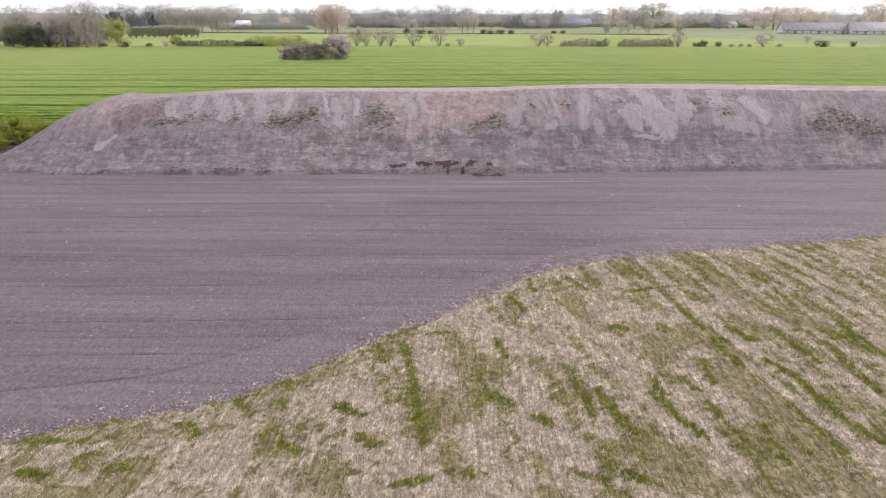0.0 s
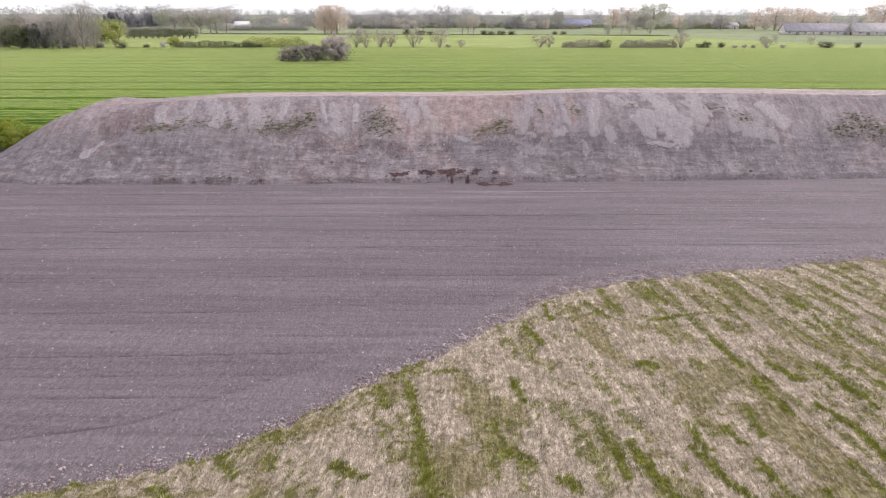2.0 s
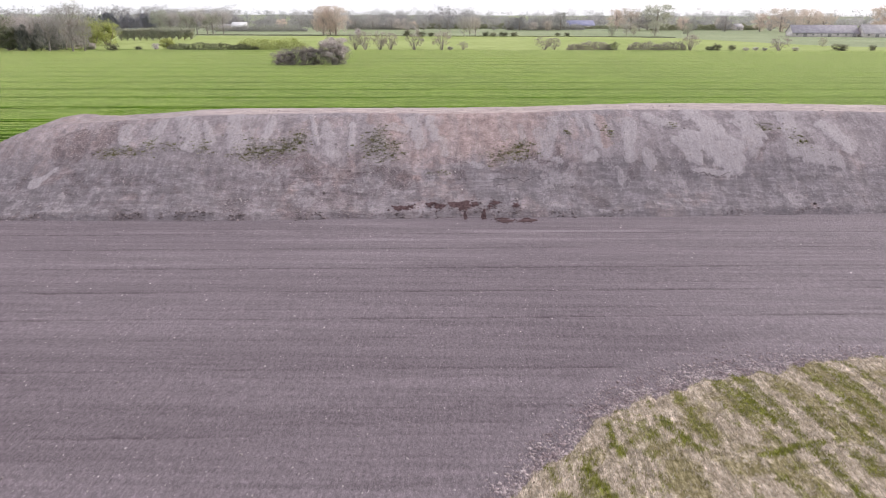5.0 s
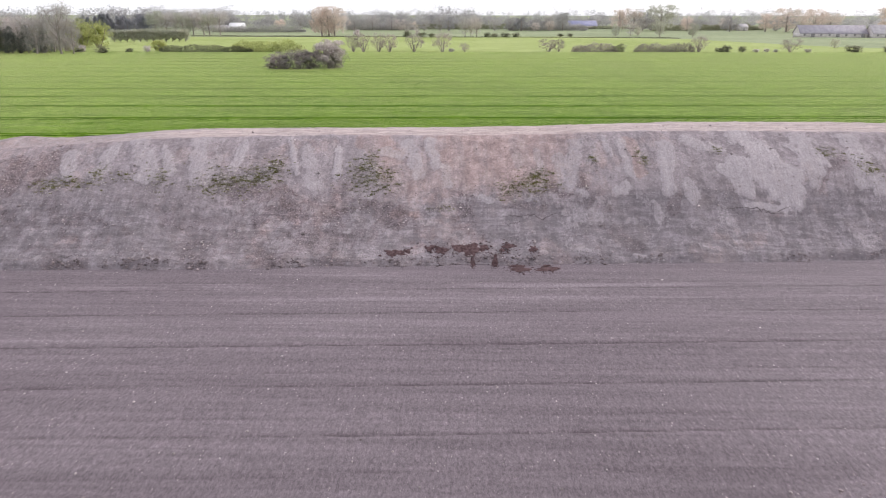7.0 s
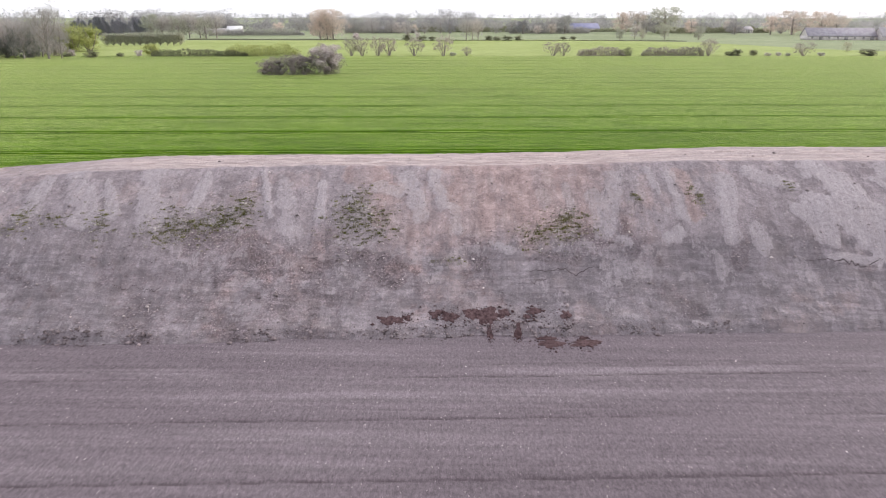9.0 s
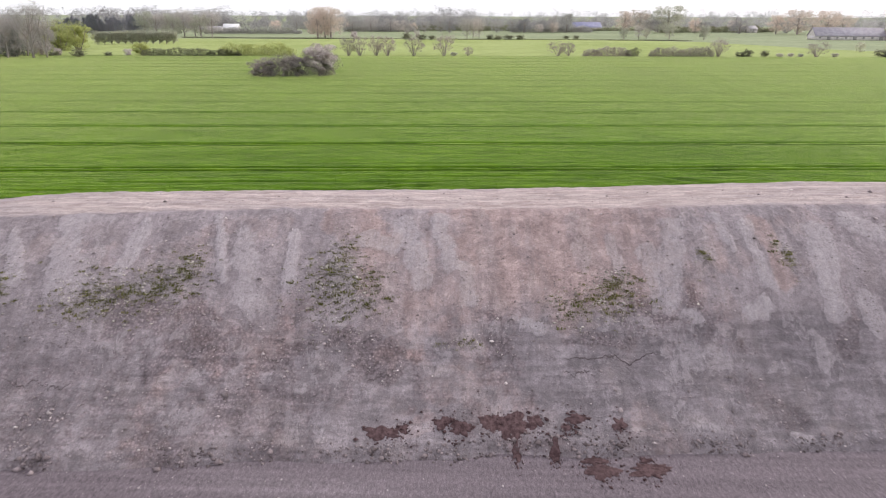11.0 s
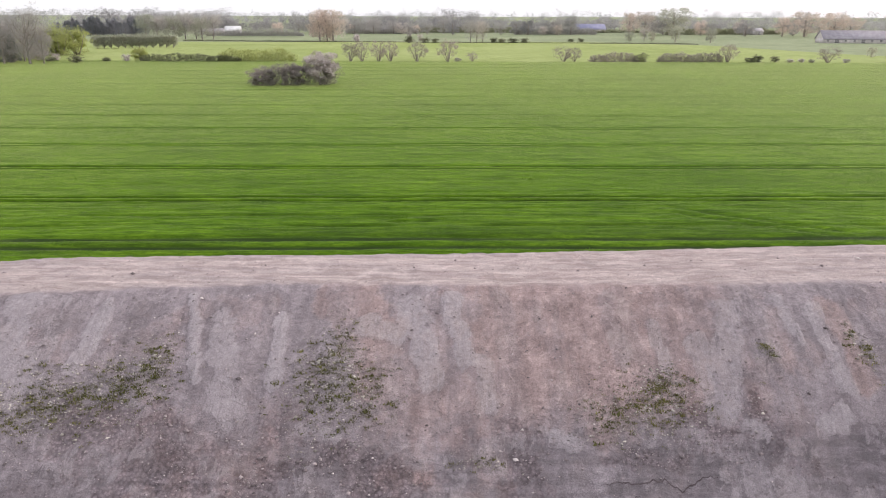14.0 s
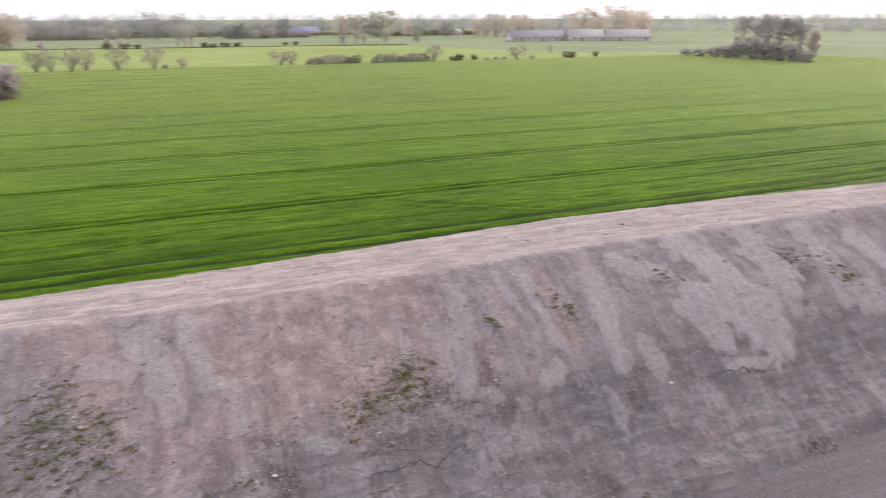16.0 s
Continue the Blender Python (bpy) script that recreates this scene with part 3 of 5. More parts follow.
def blades(px, py, pz, tall, wide, count, lean, rng):
    """Narrow triangles standing in tufts at the given places."""
    n = len(px)
    k = n * count
    bx, by, bz = (np.repeat(v, count) for v in (px, py, pz))
    spread = np.repeat(np.asarray(wide) * np.ones(n), count) * 3.0
    bx, by = bx + rng.normal(0, 1, k) * spread, by + rng.normal(0, 1, k) * spread
    turn = rng.uniform(0, 2 * np.pi, k)
    h = np.repeat(np.asarray(tall) * np.ones(n), count) * rng.uniform(0.6, 1.25, k)
    w = np.repeat(np.asarray(wide) * np.ones(n), count) * rng.uniform(0.6, 1.3, k)
    la, ld = rng.uniform(0.2, 1.0, k) * lean, rng.uniform(0, 2 * np.pi, k)
    dx, dy = np.cos(turn) * w, np.sin(turn) * w
    a = np.stack([bx - dx, by - dy, bz], 1)
    b = np.stack([bx + dx, by + dy, bz], 1)
    c = np.stack([bx + np.cos(ld) * h * la, by + np.sin(ld) * h * la, bz + h * np.sqrt(np.clip(1 - la * la * 0.8, 0.05, 1))], 1)
    v = np.stack([a, b, c], 1).reshape(-1, 3)
    return v, np.arange(3 * k).reshape(-1, 3)


def stuff(name, v, f, mat, label, category):
    return tagged(new(name, mesh_from(name, v, f, mat, True)), label, category, kind="stuff")


rng = np.random.default_rng(4)
n = 420000
tx, ty = rng.uniform(-17, 33, n), rng.uniform(2.5, 36, n)
keep = (ty < grass_edge(tx) + 0.06) & (rng.uniform(0, 1, n) < np.clip(1.35 - (ty - 5) / 45, 0.35, 1)) & (np.abs(tx - 1) < 5 + 0.75 * (ty + 9))
tx, ty = tx[keep], ty[keep]
g = green_amount(tx, ty)
pick = rng.uniform(0, 1, len(tx))
green = pick < 0.7 * g
dry = ~green & (rng.uniform(0, 1, len(tx)) < 0.10 + 0.36 * bleached(tx, ty))
tz = strip_height(tx, ty) - 0.01
v, f = blades(tx[green], ty[green], tz[green], 0.06 + 0.05 * g[green], 0.014, 3, 0.8, rng)
stuff("grass_tufts", v, f, MAT_GRASS, "short green grass growing through dry thatch in stripes", "grass")
v, f = blades(tx[dry], ty[dry], tz[dry] + 0.01, 0.12, 0.013, 3, 1.0, rng)
stuff("dry_clippings", v, f, MAT_STRAW, "pale dry grass clippings lying on the mown strip", "grass")


# ---- bank of heaped soil ----
def foot(x):
    return np.interp(x, [-45, -38, -20, 0, 12.6, 25, 40, 80, 130], [49.7, 49.7, 50.3, 51.7, 52.5, 53.3, 54.8, 57.5, 61]) + 0.5 * (fbm(x * 0.35, x * 0, 21, 3) - 0.5)


def brow(x):
    return np.interp(x, [-45, -33, -17, -9.5, 0, 5, 9.5, 14, 24, 36, 80, 130], [58.2, 58.6, 60.2, 61.2, 61.5, 61.35, 61.0, 61.1, 61.6, 62.6, 64.5, 68]) + 0.22 * (fbm(x * 0.5, x * 0, 22, 3) - 0.5)


def back_brow(x):
    return np.interp(x, [-45, -31, -20, -10, 5, 15, 40, 80, 130], [61.4, 62.0, 64.1, 64.75, 65.8, 66.0, 66.0, 67.8, 71.0]) + 0.12 * (fbm(x * 0.4, x * 0, 23, 3) - 0.5)


def brow_height(x):
    return np.interp(x, [-31, -26, -22, -20, -15, -9.5, 0, 5, 9.5, 14, 24, 36, 80], [5.4, 5.72, 5.95, 6.03, 6.06, 6.07, 6.03, 6.16, 6.44, 6.5, 6.42, 6.2, 6.0])


def back_height(x):
    return np.interp(x, [-31, -26, -22, -20, -15, -10, -3, 5, 15, 24, 40, 80], [5.5, 5.72, 5.95, 6.02, 6.05, 6.06, 6.03, 6.1, 6.43, 6.48, 6.36, 6.1])


def bank_shape(x, y):
    """Height of the bank, and how far up its front face a place lies (0 foot, 1 brow, 2 back brow)."""
    xe = np.maximum(x, -33.2)
    f, b, r = foot(xe), brow(xe), back_brow(xe)
    side = np.clip(-33.2 - x, 0, None)
    ahead, behind = np.clip(b - y, 0, None), np.clip(y - r, 0, None)
    run = b - f
    d = np.where(behind > 0, np.sqrt(behind ** 2 + (side * 0.80) ** 2) / 9.0, np.sqrt(ahead ** 2 + (side * 0.80) ** 2) / run)
    top = np.clip((y - b) / (r - b), 0, 1)
    crest = brow_height(xe) * (1 - top) + back_height(xe) * top
    up = np.clip(1 - d, 0, 1)
    curve = np.interp(up, [0, 0.06, 0.14, 0.32, 0.52, 0.66, 0.80, 0.93, 1.0], [0, 0.07, 0.135, 0.31, 0.555, 0.71, 0.84, 0.955, 1.0])
    belly = 0.38 * smooth(2, 9, x) * smooth(36, 24, x) * np.exp(-((up - 0.58) / 0.24) ** 2) * (y < b)
    return crest * curve + belly, up, top * (side < 0.3)


# marks on the face, each a stroke between two places with its half width and strength: pale clay smeared by the digger
PALE_WEST = [(-20.3, 58.8, -19.3, 56.7, 0.39, 0.8), (-18.2, 59.6, -17.1, 56.4, 0.55, 0.7), (-15.1, 59.9, -15.4, 57.5, 0.34, 0.9), (-17.0, 59.6, -16.6, 58.1, 0.38, 0.5), (-12.2, 60.4, -11.2, 57.3, 0.18, 1),
             (-10.9, 59.4, -10.1, 56.6, 0.55, 0.6), (-8.8, 59.9, -8.6, 57.4, 0.25, 0.9), (-4.1, 60.6, -3.3, 57.8, 0.49, 0.7), (-2.7, 60.7, -2.1, 58.4, 0.4, 0.8), (-5.7, 59.5, -4.5, 59.2, 0.34, 0.7),
             (-1.6, 58.4, -1.4, 57.1, 0.32, 0.6), (-7.4, 56.1, -6.2, 55.9, 0.18, 0.6), (0.5, 60.7, 0.6, 59.7, 0.2, 0.4), (3.1, 60.9, 3.3, 58.6, 0.35, 0.45)]
PALE_EAST = [(7.3, 60.1, 6.5, 57.0, 0.51, 0.6), (5.9, 59.0, 6.4, 56.8, 0.34, 0.6), (9.1, 60.3, 9.4, 58.7, 0.31, 0.7), (10.1, 59.8, 10.4, 57.4, 0.36, 0.7), (9.4, 56.3, 10.2, 56.7, 0.29, 0.9),
             (13.2, 59.5, 12.7, 56.7, 0.45, 0.8), (14.0, 57.1, 14.3, 56.2, 0.36, 0.7), (0.8, 56.2, 1.4, 56.0, 0.2, 0.8), (6.0, 55.2, 8.2, 55.0, 0.23, 0.5), (11.7, 55.7, 12.1, 55.1, 0.34, 0.5),
             (7.0, 56.5, 7.5, 56.2, 0.21, 0.7), (6.6, 52.7, 7.7, 52.7, 0.3, 0.5), (10.0, 52.8, 11.2, 52.6, 0.16, 0.9), (4.6, 59.8, 4.7, 58.1, 0.22, 0.5)]
PALE_FAR_EAST = [(17.3, 58.2, 21.0, 57.9, 0.75, 1.0), (14.5, 60.2, 16.7, 59.3, 0.41, 0.85), (18.5, 60.8, 20.1, 57.1, 1.0, 1.0), (16.4, 57.8, 17.7, 56.9, 0.5, 0.95), (19.5, 57.5, 21.3, 57.0, 0.36, 1), (22.6, 60.6, 22.5, 58.3, 0.95, 0.85),
                 (25.8, 60.6, 25.7, 57.7, 0.77, 0.85), (28.8, 60.1, 29.9, 58.8, 0.67, 0.95), (26.4, 57.7, 28.7, 57.4, 0.48, 0.85), (12.6, 57.7, 12.9, 56.6, 0.35, 0.85), (34.5, 60.0, 35.0, 58.8, 0.52, 0.6),
                 (23.4, 55.2, 24.6, 54.4, 0.46, 0.4), (16.1, 55.5, 16.5, 54.3, 0.44, 0.4), (17.5, 55.9, 20.3, 56.0, 0.15, 0.85), (25.2, 56.7, 29.0, 56.6, 0.31, 0.4)]
PALE_END = [(-26.4, 58.1, -25.9, 56.3, 0.42, 0.9), (-23.8, 58.8, -23.9, 56.8, 0.48, 0.8), (-22.1, 59.0, -20.4, 56.7, 0.74, 0.8), (-19.9, 58.4, -19.6, 56.7, 0.31, 0.8), (-18.0, 57.4, -17.5, 56.2, 0.3, 0.6),
            (-30.2, 54.1, -31.4, 53.0, 0.30, 0.9), (-29.2, 51.7, -28.1, 50.6, 0.51, 0.4), (-20.2, 51.7, -19.3, 50.9, 0.57, 0.35), (-16.6, 57.9, -16.1, 56.4, 0.25, 0.5), (-35.5, 52.4, -34.7, 51.8, 0.43, 0.4)]
# warm loam, and crumbled dark earth with clods
WARM_STROKES = [(-6.6, 60.9, -3.8, 55.8, 1.0, 0.75), (-0.1, 61.2, 0.2, 58.3, 1.51, 1), (3.1, 61.0, 3.0, 58.0, 1.26, 1), (5.0, 60.6, 5.0, 57.6, 0.76, 0.9), (-1.6, 56.8, -1.4, 55.3, 0.78, 0.7),
                (10.8, 59.9, 11.1, 57.6, 0.42, 0.8), (-8.9, 55.4, -9.6, 54.5, 0.56, 0.5), (-12.4, 53.6, -11.9, 54.0, 0.36, 0.7), (-11.0, 54.4, -10.7, 54.1, 0.27, 0.7), (-6.6, 51.6, -6.4, 52.0, 0.24, 0.5),
                (-2.8, 52.9, -3.4, 52.5, 0.29, 0.6), (7.5, 57.7, 8.6, 56.3, 0.6, 0.4), (8.9, 59.9, 8.6, 58.2, 0.36, 0.4), (1.6, 57.6, -0.4, 57.2, 0.6, 0.7)]
CRUMBLE_STROKES = [(-13.9, 55.6, -10.8, 54.4, 1.07, 0.8), (-11.7, 52.0, -8.5, 53.5, 1.29, 0.7), (-7.8, 51.7, -6.9, 53.5, 0.62, 0.6), (-5.9, 55.5, -3.9, 54.9, 0.55, 1), (-0.5, 56.5, -0.1, 55.4, 0.31, 1),
                   (5.0, 56.3, 8.5, 55.8, 0.46, 0.8), (-18.0, 53.7, -15.8, 53.3, 0.86, 0.5), (8.9, 54.1, 10.1, 53.4, 0.46, 0.6), (-14.0, 52.0, -14.2, 53.5, 0.49, 0.6), (7.1, 57.1, 7.7, 56.0, 0.47, 0.7),
                   (2.3, 55.7, 4.8, 55.6, 0.22, 0.7), (-7.5, 55.1, -6.3, 55.5, 0.31, 0.8), (13.2, 57.8, 12.9, 55.7, 0.36, 0.6), (-27.5, 57.8, -30.0, 55.5, 1.2, 0.9), (22.5, 57.4, 25.0, 59.2, 0.45, 0.7)]


def strokes(x, y, rows, torn, tear=2.5):
    """How strongly the nearest of the strokes covers a place, with a torn border."""
    out = np.zeros_like(x)
    for x0, y0, x1, y1, w, strength in rows:
        dx, dy = x1 - x0, y1 - y0
        t = np.clip(((x - x0) * dx + (y - y0) * dy) / (dx * dx + dy * dy), 0, 1)
        d = np.hypot(x - x0 - t * dx, y - y0 - t * dy)
        out = np.maximum(out, strength * smooth(1.30, 0.85, d / w + tear * torn))
    return out


def bank_marks(x, y, up):
    """Pale scraped smears draped over the upper face, warm loam in the middle, crumbled dark earth below."""
    torn = 0.6 * fbm(x * 0.85, y * 0.75, 86, 3) + 0.4 * fbm(x * 3.1, y * 2.4, 82, 3) - 0.5
    upper = smooth(0.44, 0.56, up + 0.2 * torn)
    wob = x + 0.12 * (y - 55) + 0.5 * (fbm(x * 0.4, y * 0.4, 83, 3) - 0.5)
    streak = smooth(0.50, 0.62, 0.75 * fbm(wob * 1.6, up * 1.1, 85, 3) + 0.25 * (torn + 0.5))
    pale = strokes(x, y, PALE_WEST + PALE_EAST + PALE_FAR_EAST + PALE_END, torn)
    blot = smooth(0.54, 0.62, 0.6 * fbm(x * 0.8, y * 1.5, 87, 3) + 0.4 * fbm(x * 2.2, y * 2.2, 88, 3))
    pale = np.maximum(pale, np.maximum(0.36 * streak * upper, 0.42 * blot * (1 - upper))) * smooth(0.0, 0.08, up)
    middle = np.exp(-((x - 1.2 - 0.5 * (y - 58)) / 5.6) ** 4) * smooth(0.40, 0.58, up + 0.35 * torn)
    warm = np.maximum(0.92 * middle, strokes(x, y, WARM_STROKES, torn, 2.4) * (0.55 + 0.45 * upper)) * (0.5 + 0.7 * fbm(wob * 1.7, up * 1.6, 89, 3)) + 0.3 * smooth(0.58, 0.70, fbm(x * 0.4, y * 0.5, 90, 4))
    crumble = 0.65 * smooth(0.50, 0.62, 0.6 * fbm(x * 0.7, y * 0.8, 91, 3) + 0.4 * fbm(x * 3.1, y * 3.1, 98, 3)) * (1 - 0.5 * upper) * (1 - 0.6 * smooth(2, 8, x))
    crumble = np.maximum(crumble, strokes(x, y, CRUMBLE_STROKES, torn, 3.4)) * (1 - 0.85 * pale)
    rough_end = smooth(-24, -28, x) * smooth(0.45, 0.65, up)
    return pale * (1 - 0.4 * rough_end), np.clip(warm + 0.35 * rough_end, 0, 1) * (1 - 0.55 * pale), np.clip(crumble, 0, 1)


def bank_height(x, y):
    z, up, top = bank_shape(x, y)
    pale, warm, crumble = bank_marks(x, y, up)
    on = smooth(0.0, 0.06, up)
    z = z + on * (0.42 * (fbm(x * 0.28, y * 0.28, 92, 3) - 0.5) * smooth(1.0, 0.75, up) + 0.12 * (fbm(x * 1.1, y * 0.9, 93, 3) - 0.5) * smooth(1.0, 0.9, up))
    z = z + on * (0.17 * (fbm(x * 2.6, y * 2.6, 94, 3) - 0.5) * (0.25 + crumble)) + on * 0.07 * pale
    z = z + 0.04 * (fbm(x * 1.6, y * 2.2, 95, 4) - 0.5) * smooth(0.98, 1.0, up)
    z = z + 0.40 * np.exp(-((x + 31.2) / 1.6) ** 2 - ((y - 61.0) / 1.2) ** 2)
    lip = np.exp(-((up - 0.045) / 0.016) ** 2) * smooth(0.40, 0.58, fbm(x * 0.9, y * 0 + 1.0, 100, 3))
    return z + 0.09 * lip - 0.10 * smooth(0.03, 0.0, up)


bx = np.concatenate([np.arange(-50, -42, 0.3), np.arange(-42, 42, 0.13), np.arange(42, 132, 0.5)])
by = np.concatenate([np.arange(48.6, 67.4, 0.115), np.arange(67.4, 84, 0.6)])
bank_mesh = sheet("bank", bx, by, bank_height, MAT_MOUND)
gx, gy = np.meshgrid(bx, by, indexing="ij")
_, up, top = bank_shape(gx, gy)
pale, warm, crumble = bank_marks(gx, gy, up)
crest = smooth(0.0, 0.12, top + 0.10 * (fbm(gx * 1.3, gy * 1.3, 96, 3) - 0.5)) * smooth(1.6, 1.0, top)
crest = crest * (0.45 + 0.8 * fbm(gx * 0.5, gy * 2.0, 97, 4)) * (0.25 + 0.75 * smooth(-27, -19, gx))
for key, val in (("pale", pale), ("warm", warm), ("crumble", crumble), ("crest", np.clip(crest, 0, 1)), ("upper", smooth(0.42, 0.54, up)),
                 ("damp", smooth(0.50, 0.40, up + 0.22 * (fbm(gx * 0.5, gy * 0.8, 101, 4) - 0.5)) * (0.5 + 0.5 * smooth(-4, 7, gx)) + 0.55 * smooth(-15, -24, gx) * smooth(0.85, 0.6, up))):
    attribute(bank_mesh, key, val)
bank = tagged(new("soil_bank", bank_mesh), "long flat-topped bank of heaped grey brown subsoil", "earth bank", kind="structure")


def blotch(name, cx, cy, rx, ry, seed, height, mat, label, group):
    """A thin uneven lens of darker earth lying on the surface."""
    rings, spokes = 9, 72
    v, f = [(cx, cy, 0.0)], []
    for i in range(1, rings + 1):
        for j in range(spokes):
            a = 2 * math.pi * j / spokes
            edge = 0.15 + 1.5 * float(fbm(np.array(2.2 * math.cos(a) + seed * 5.0), np.array(2.2 * math.sin(a)), seed, 5))
            r = i / rings * edge
            v.append((cx + rx * r * math.cos(a), cy + ry * r * math.sin(a), i / rings))
    v = np.array(v)
    rim = 0.035 * (1 - v[:, 2] ** 2) + 0.03 * (fbm(v[:, 0] * 4, v[:, 1] * 4, seed, 2) - 0.4) * (v[:, 2] < 0.95) - 0.02 * (v[:, 2] > 0.95)
    v[:, 2] = height(v[:, 0], v[:, 1]) + 0.012 + rim
    f += [(0, 1 + j, 1 + (j + 1) % spokes) for j in range(spokes)]
    for i in range(rings - 1):
        for j in range(spokes):
            a, b = 1 + i * spokes + j, 1 + i * spokes + (j + 1) % spokes
            f += [(a, a + spokes, b + spokes), (a, b + spokes, b)]
    return tagged(new(name, mesh_from(name, v, f, mat, True)), label, "soil patch", group)


PATCHES = [(-4.40, 52.35, 0.60, 0.24), (-3.70, 52.55, 0.30, 0.20), (-2.26, 52.75, 0.42, 0.22), (-1.66, 52.55, 0.42, 0.25), (-0.56, 52.85, 0.48, 0.36), (0.15, 52.75, 0.75, 0.50),
           (0.94, 52.90, 0.42, 0.30), (2.50, 53.05, 0.48, 0.20), (2.05, 52.70, 0.20, 0.12), (3.92, 52.85, 0.25, 0.28)]
for k, (cx, cy, rx, ry) in enumerate(PATCHES):
    blotch("dark_soil_patch", cx, cy, rx, ry, 200 + k, bank_height, MAT_DARK_EARTH, "dark reddish brown damp earth patch low on the bank", "dark patches on the bank")
FOOT_PATCHES = [(0.29, 51.95, 0.17, 0.36), (1.58, 51.95, 0.18, 0.34), (2.90, 51.7, 0.45, 0.2), (3.15, 51.15, 0.62, 0.42), (4.6, 51.75, 0.25, 0.2), (4.6, 51.2, 0.72, 0.5)]


def foot_height(x, y):
    return np.maximum(bank_height(x, y), soil_height(x, y))


for k, (cx, cy, rx, ry) in enumerate(FOOT_PATCHES):
    blotch("dark_soil_patch", cx, cy, rx, ry, 220 + k, lambda x, y: foot_height(x, y) + 0.02, MAT_DARK_EARTH, "dark crumbled damp earth at the foot of the bank", "dark patches on the bank")


def stones(px, py, pz, size, rng):
    """Irregular eight-sided lumps."""
    base = np.array([(1, 0, 0), (-1, 0, 0), (0, 1, 0), (0, -1, 0), (0, 0, 1), (0, 0, -0.6)], float)
    tri = np.array([(0, 2, 4), (2, 1, 4), (1, 3, 4), (3, 0, 4), (2, 0, 5), (1, 2, 5), (3, 1, 5), (0, 3, 5)])
    n = len(px)
    p = base[None] * rng.uniform(0.6, 1.3, (n, 6, 1)) * np.stack([np.ones(n), rng.uniform(0.6, 1, n), rng.uniform(0.45, 0.8, n)], 1)[:, None]
    a = rng.uniform(0, 6.28, n)[:, None]
    q = np.stack([p[..., 0] * np.cos(a) - p[..., 1] * np.sin(a), p[..., 0] * np.sin(a) + p[..., 1] * np.cos(a), p[..., 2]], -1)
    v = q * np.asarray(size)[:, None, None] + np.stack([px, py, pz], 1)[:, None]
    return v.reshape(-1, 3), (tri[None] + 6 * np.arange(n)[:, None, None]).reshape(-1, 3)


n = 36000
px, py = rng.uniform(-45, 42, n), 9 + 44 * rng.uniform(0, 1, n) ** 1.4
keep = (py > grass_edge(px) + 0.2) & (py < foot(px) + 0.2) & (rng.uniform(0, 1, n) < 0.35 + 1.1 * fbm(px * 0.2, py * 0.3, 33, 3))
px, py = px[keep], py[keep]
size = np.clip(rng.lognormal(-3.95, 0.45, len(px)), 0.010, 0.075)
v, f = stones(px, py, soil_height(px, py) + 0.2 * size, size, rng)
stuff("field_stones", v, f, MAT_STONE, "small pale stones scattered over the bare soil", "stones")
n = 20000
px = rng.uniform(-16, 32, n)
py = grass_edge(px) + rng.gamma(1.5, 0.28 + 0.22 * smooth(-1, 5, px) * smooth(18, 10, px), n) - 0.15
keep = rng.uniform(0, 1, n) < 0.25 + 0.9 * smooth(-6, 6, px) * smooth(16, 9, px) + 0.3 * fbm(px * 0.5, py, 35, 2)
px, py = px[keep], py[keep]
size = np.clip(rng.lognormal(-3.35, 0.45, len(px)), 0.015, 0.11)
v, f = stones(px, py, soil_height(px, py) + 0.25 * size, size, rng)
stuff("border_stones", v, f, MAT_BORDER, "raked stones and clods heaped along the mown border", "stones")
n = 300000
px, py = rng.uniform(-42, 42, n), rng.uniform(49.5, 64.5, n)
_, up, _ = bank_shape(px, py)
_, _, crumble = bank_marks(px, py, up)
low = np.exp(-((up - 0.035) / 0.025) ** 2)
hem = np.exp(-((up - 0.47) / 0.07) ** 2) * smooth(0.45, 0.62, fbm(px * 0.35, py * 0.3, 37, 2))
cluster = smooth(0.50, 0.80, 0.5 * fbm(px * 0.9, py * 0.9, 38, 3) + 0.5 * crumble)
keep = (up > 0.01) & ((up < 0.985) | (rng.uniform(0, 1, n) < 0.2)) & (rng.uniform(0, 1, n) < 0.09 + 0.6 * cluster + 0.45 * low + 0.6 * hem * fbm(px * 1.5, py * 1.5, 39, 2))
px, py = px[keep], py[keep]
size = np.clip(rng.lognormal(-3.85, 0.6, len(px)) * np.where(cluster[keep] > 0.3, 1.15, 0.9), 0.012, 0.16)
pale_stone = rng.uniform(0, 1, len(px)) < 0.18
pz = bank_height(px, py) + 0.15 * size
v, f = stones(px[~pale_stone], py[~pale_stone], pz[~pale_stone], size[~pale_stone], rng)
stuff("bank_clods", v, f, MAT_CLOD, "crumbled clods lying on the bank's face", "clods")
v, f = stones(px[pale_stone], py[pale_stone], pz[pale_stone], size[pale_stone] * 0.85, rng)
stuff("bank_stones", v, f, MAT_STONE, "pale stones scattered over the bank's face", "stones")

# broken lumps fallen from the face along its foot, dark to include the ledge shadow
n = 5200
px = rng.uniform(-38, 30, n)
py = foot(px) + 0.28 + rng.normal(0, 0.16, n)
keep = rng.uniform(0, 1, n) < smooth(0.46, 0.62, fbm(px * 0.55, px * 0 + 2.0, 102, 3)) * (0.45 + 0.55 * smooth(-8, -18, px))
px, py = px[keep], py[keep]
size = np.clip(rng.lognormal(-2.95, 0.5, len(px)), 0.02, 0.20)
v, f = stones(px, py, foot_height(px, py) + 0.15 * size, size, rng)
stuff("fallen_clods", v, f, MAT_FALLEN_SHADED, "broken clods fallen along the foot of the bank, darkened for its ledge shadow", "clods")

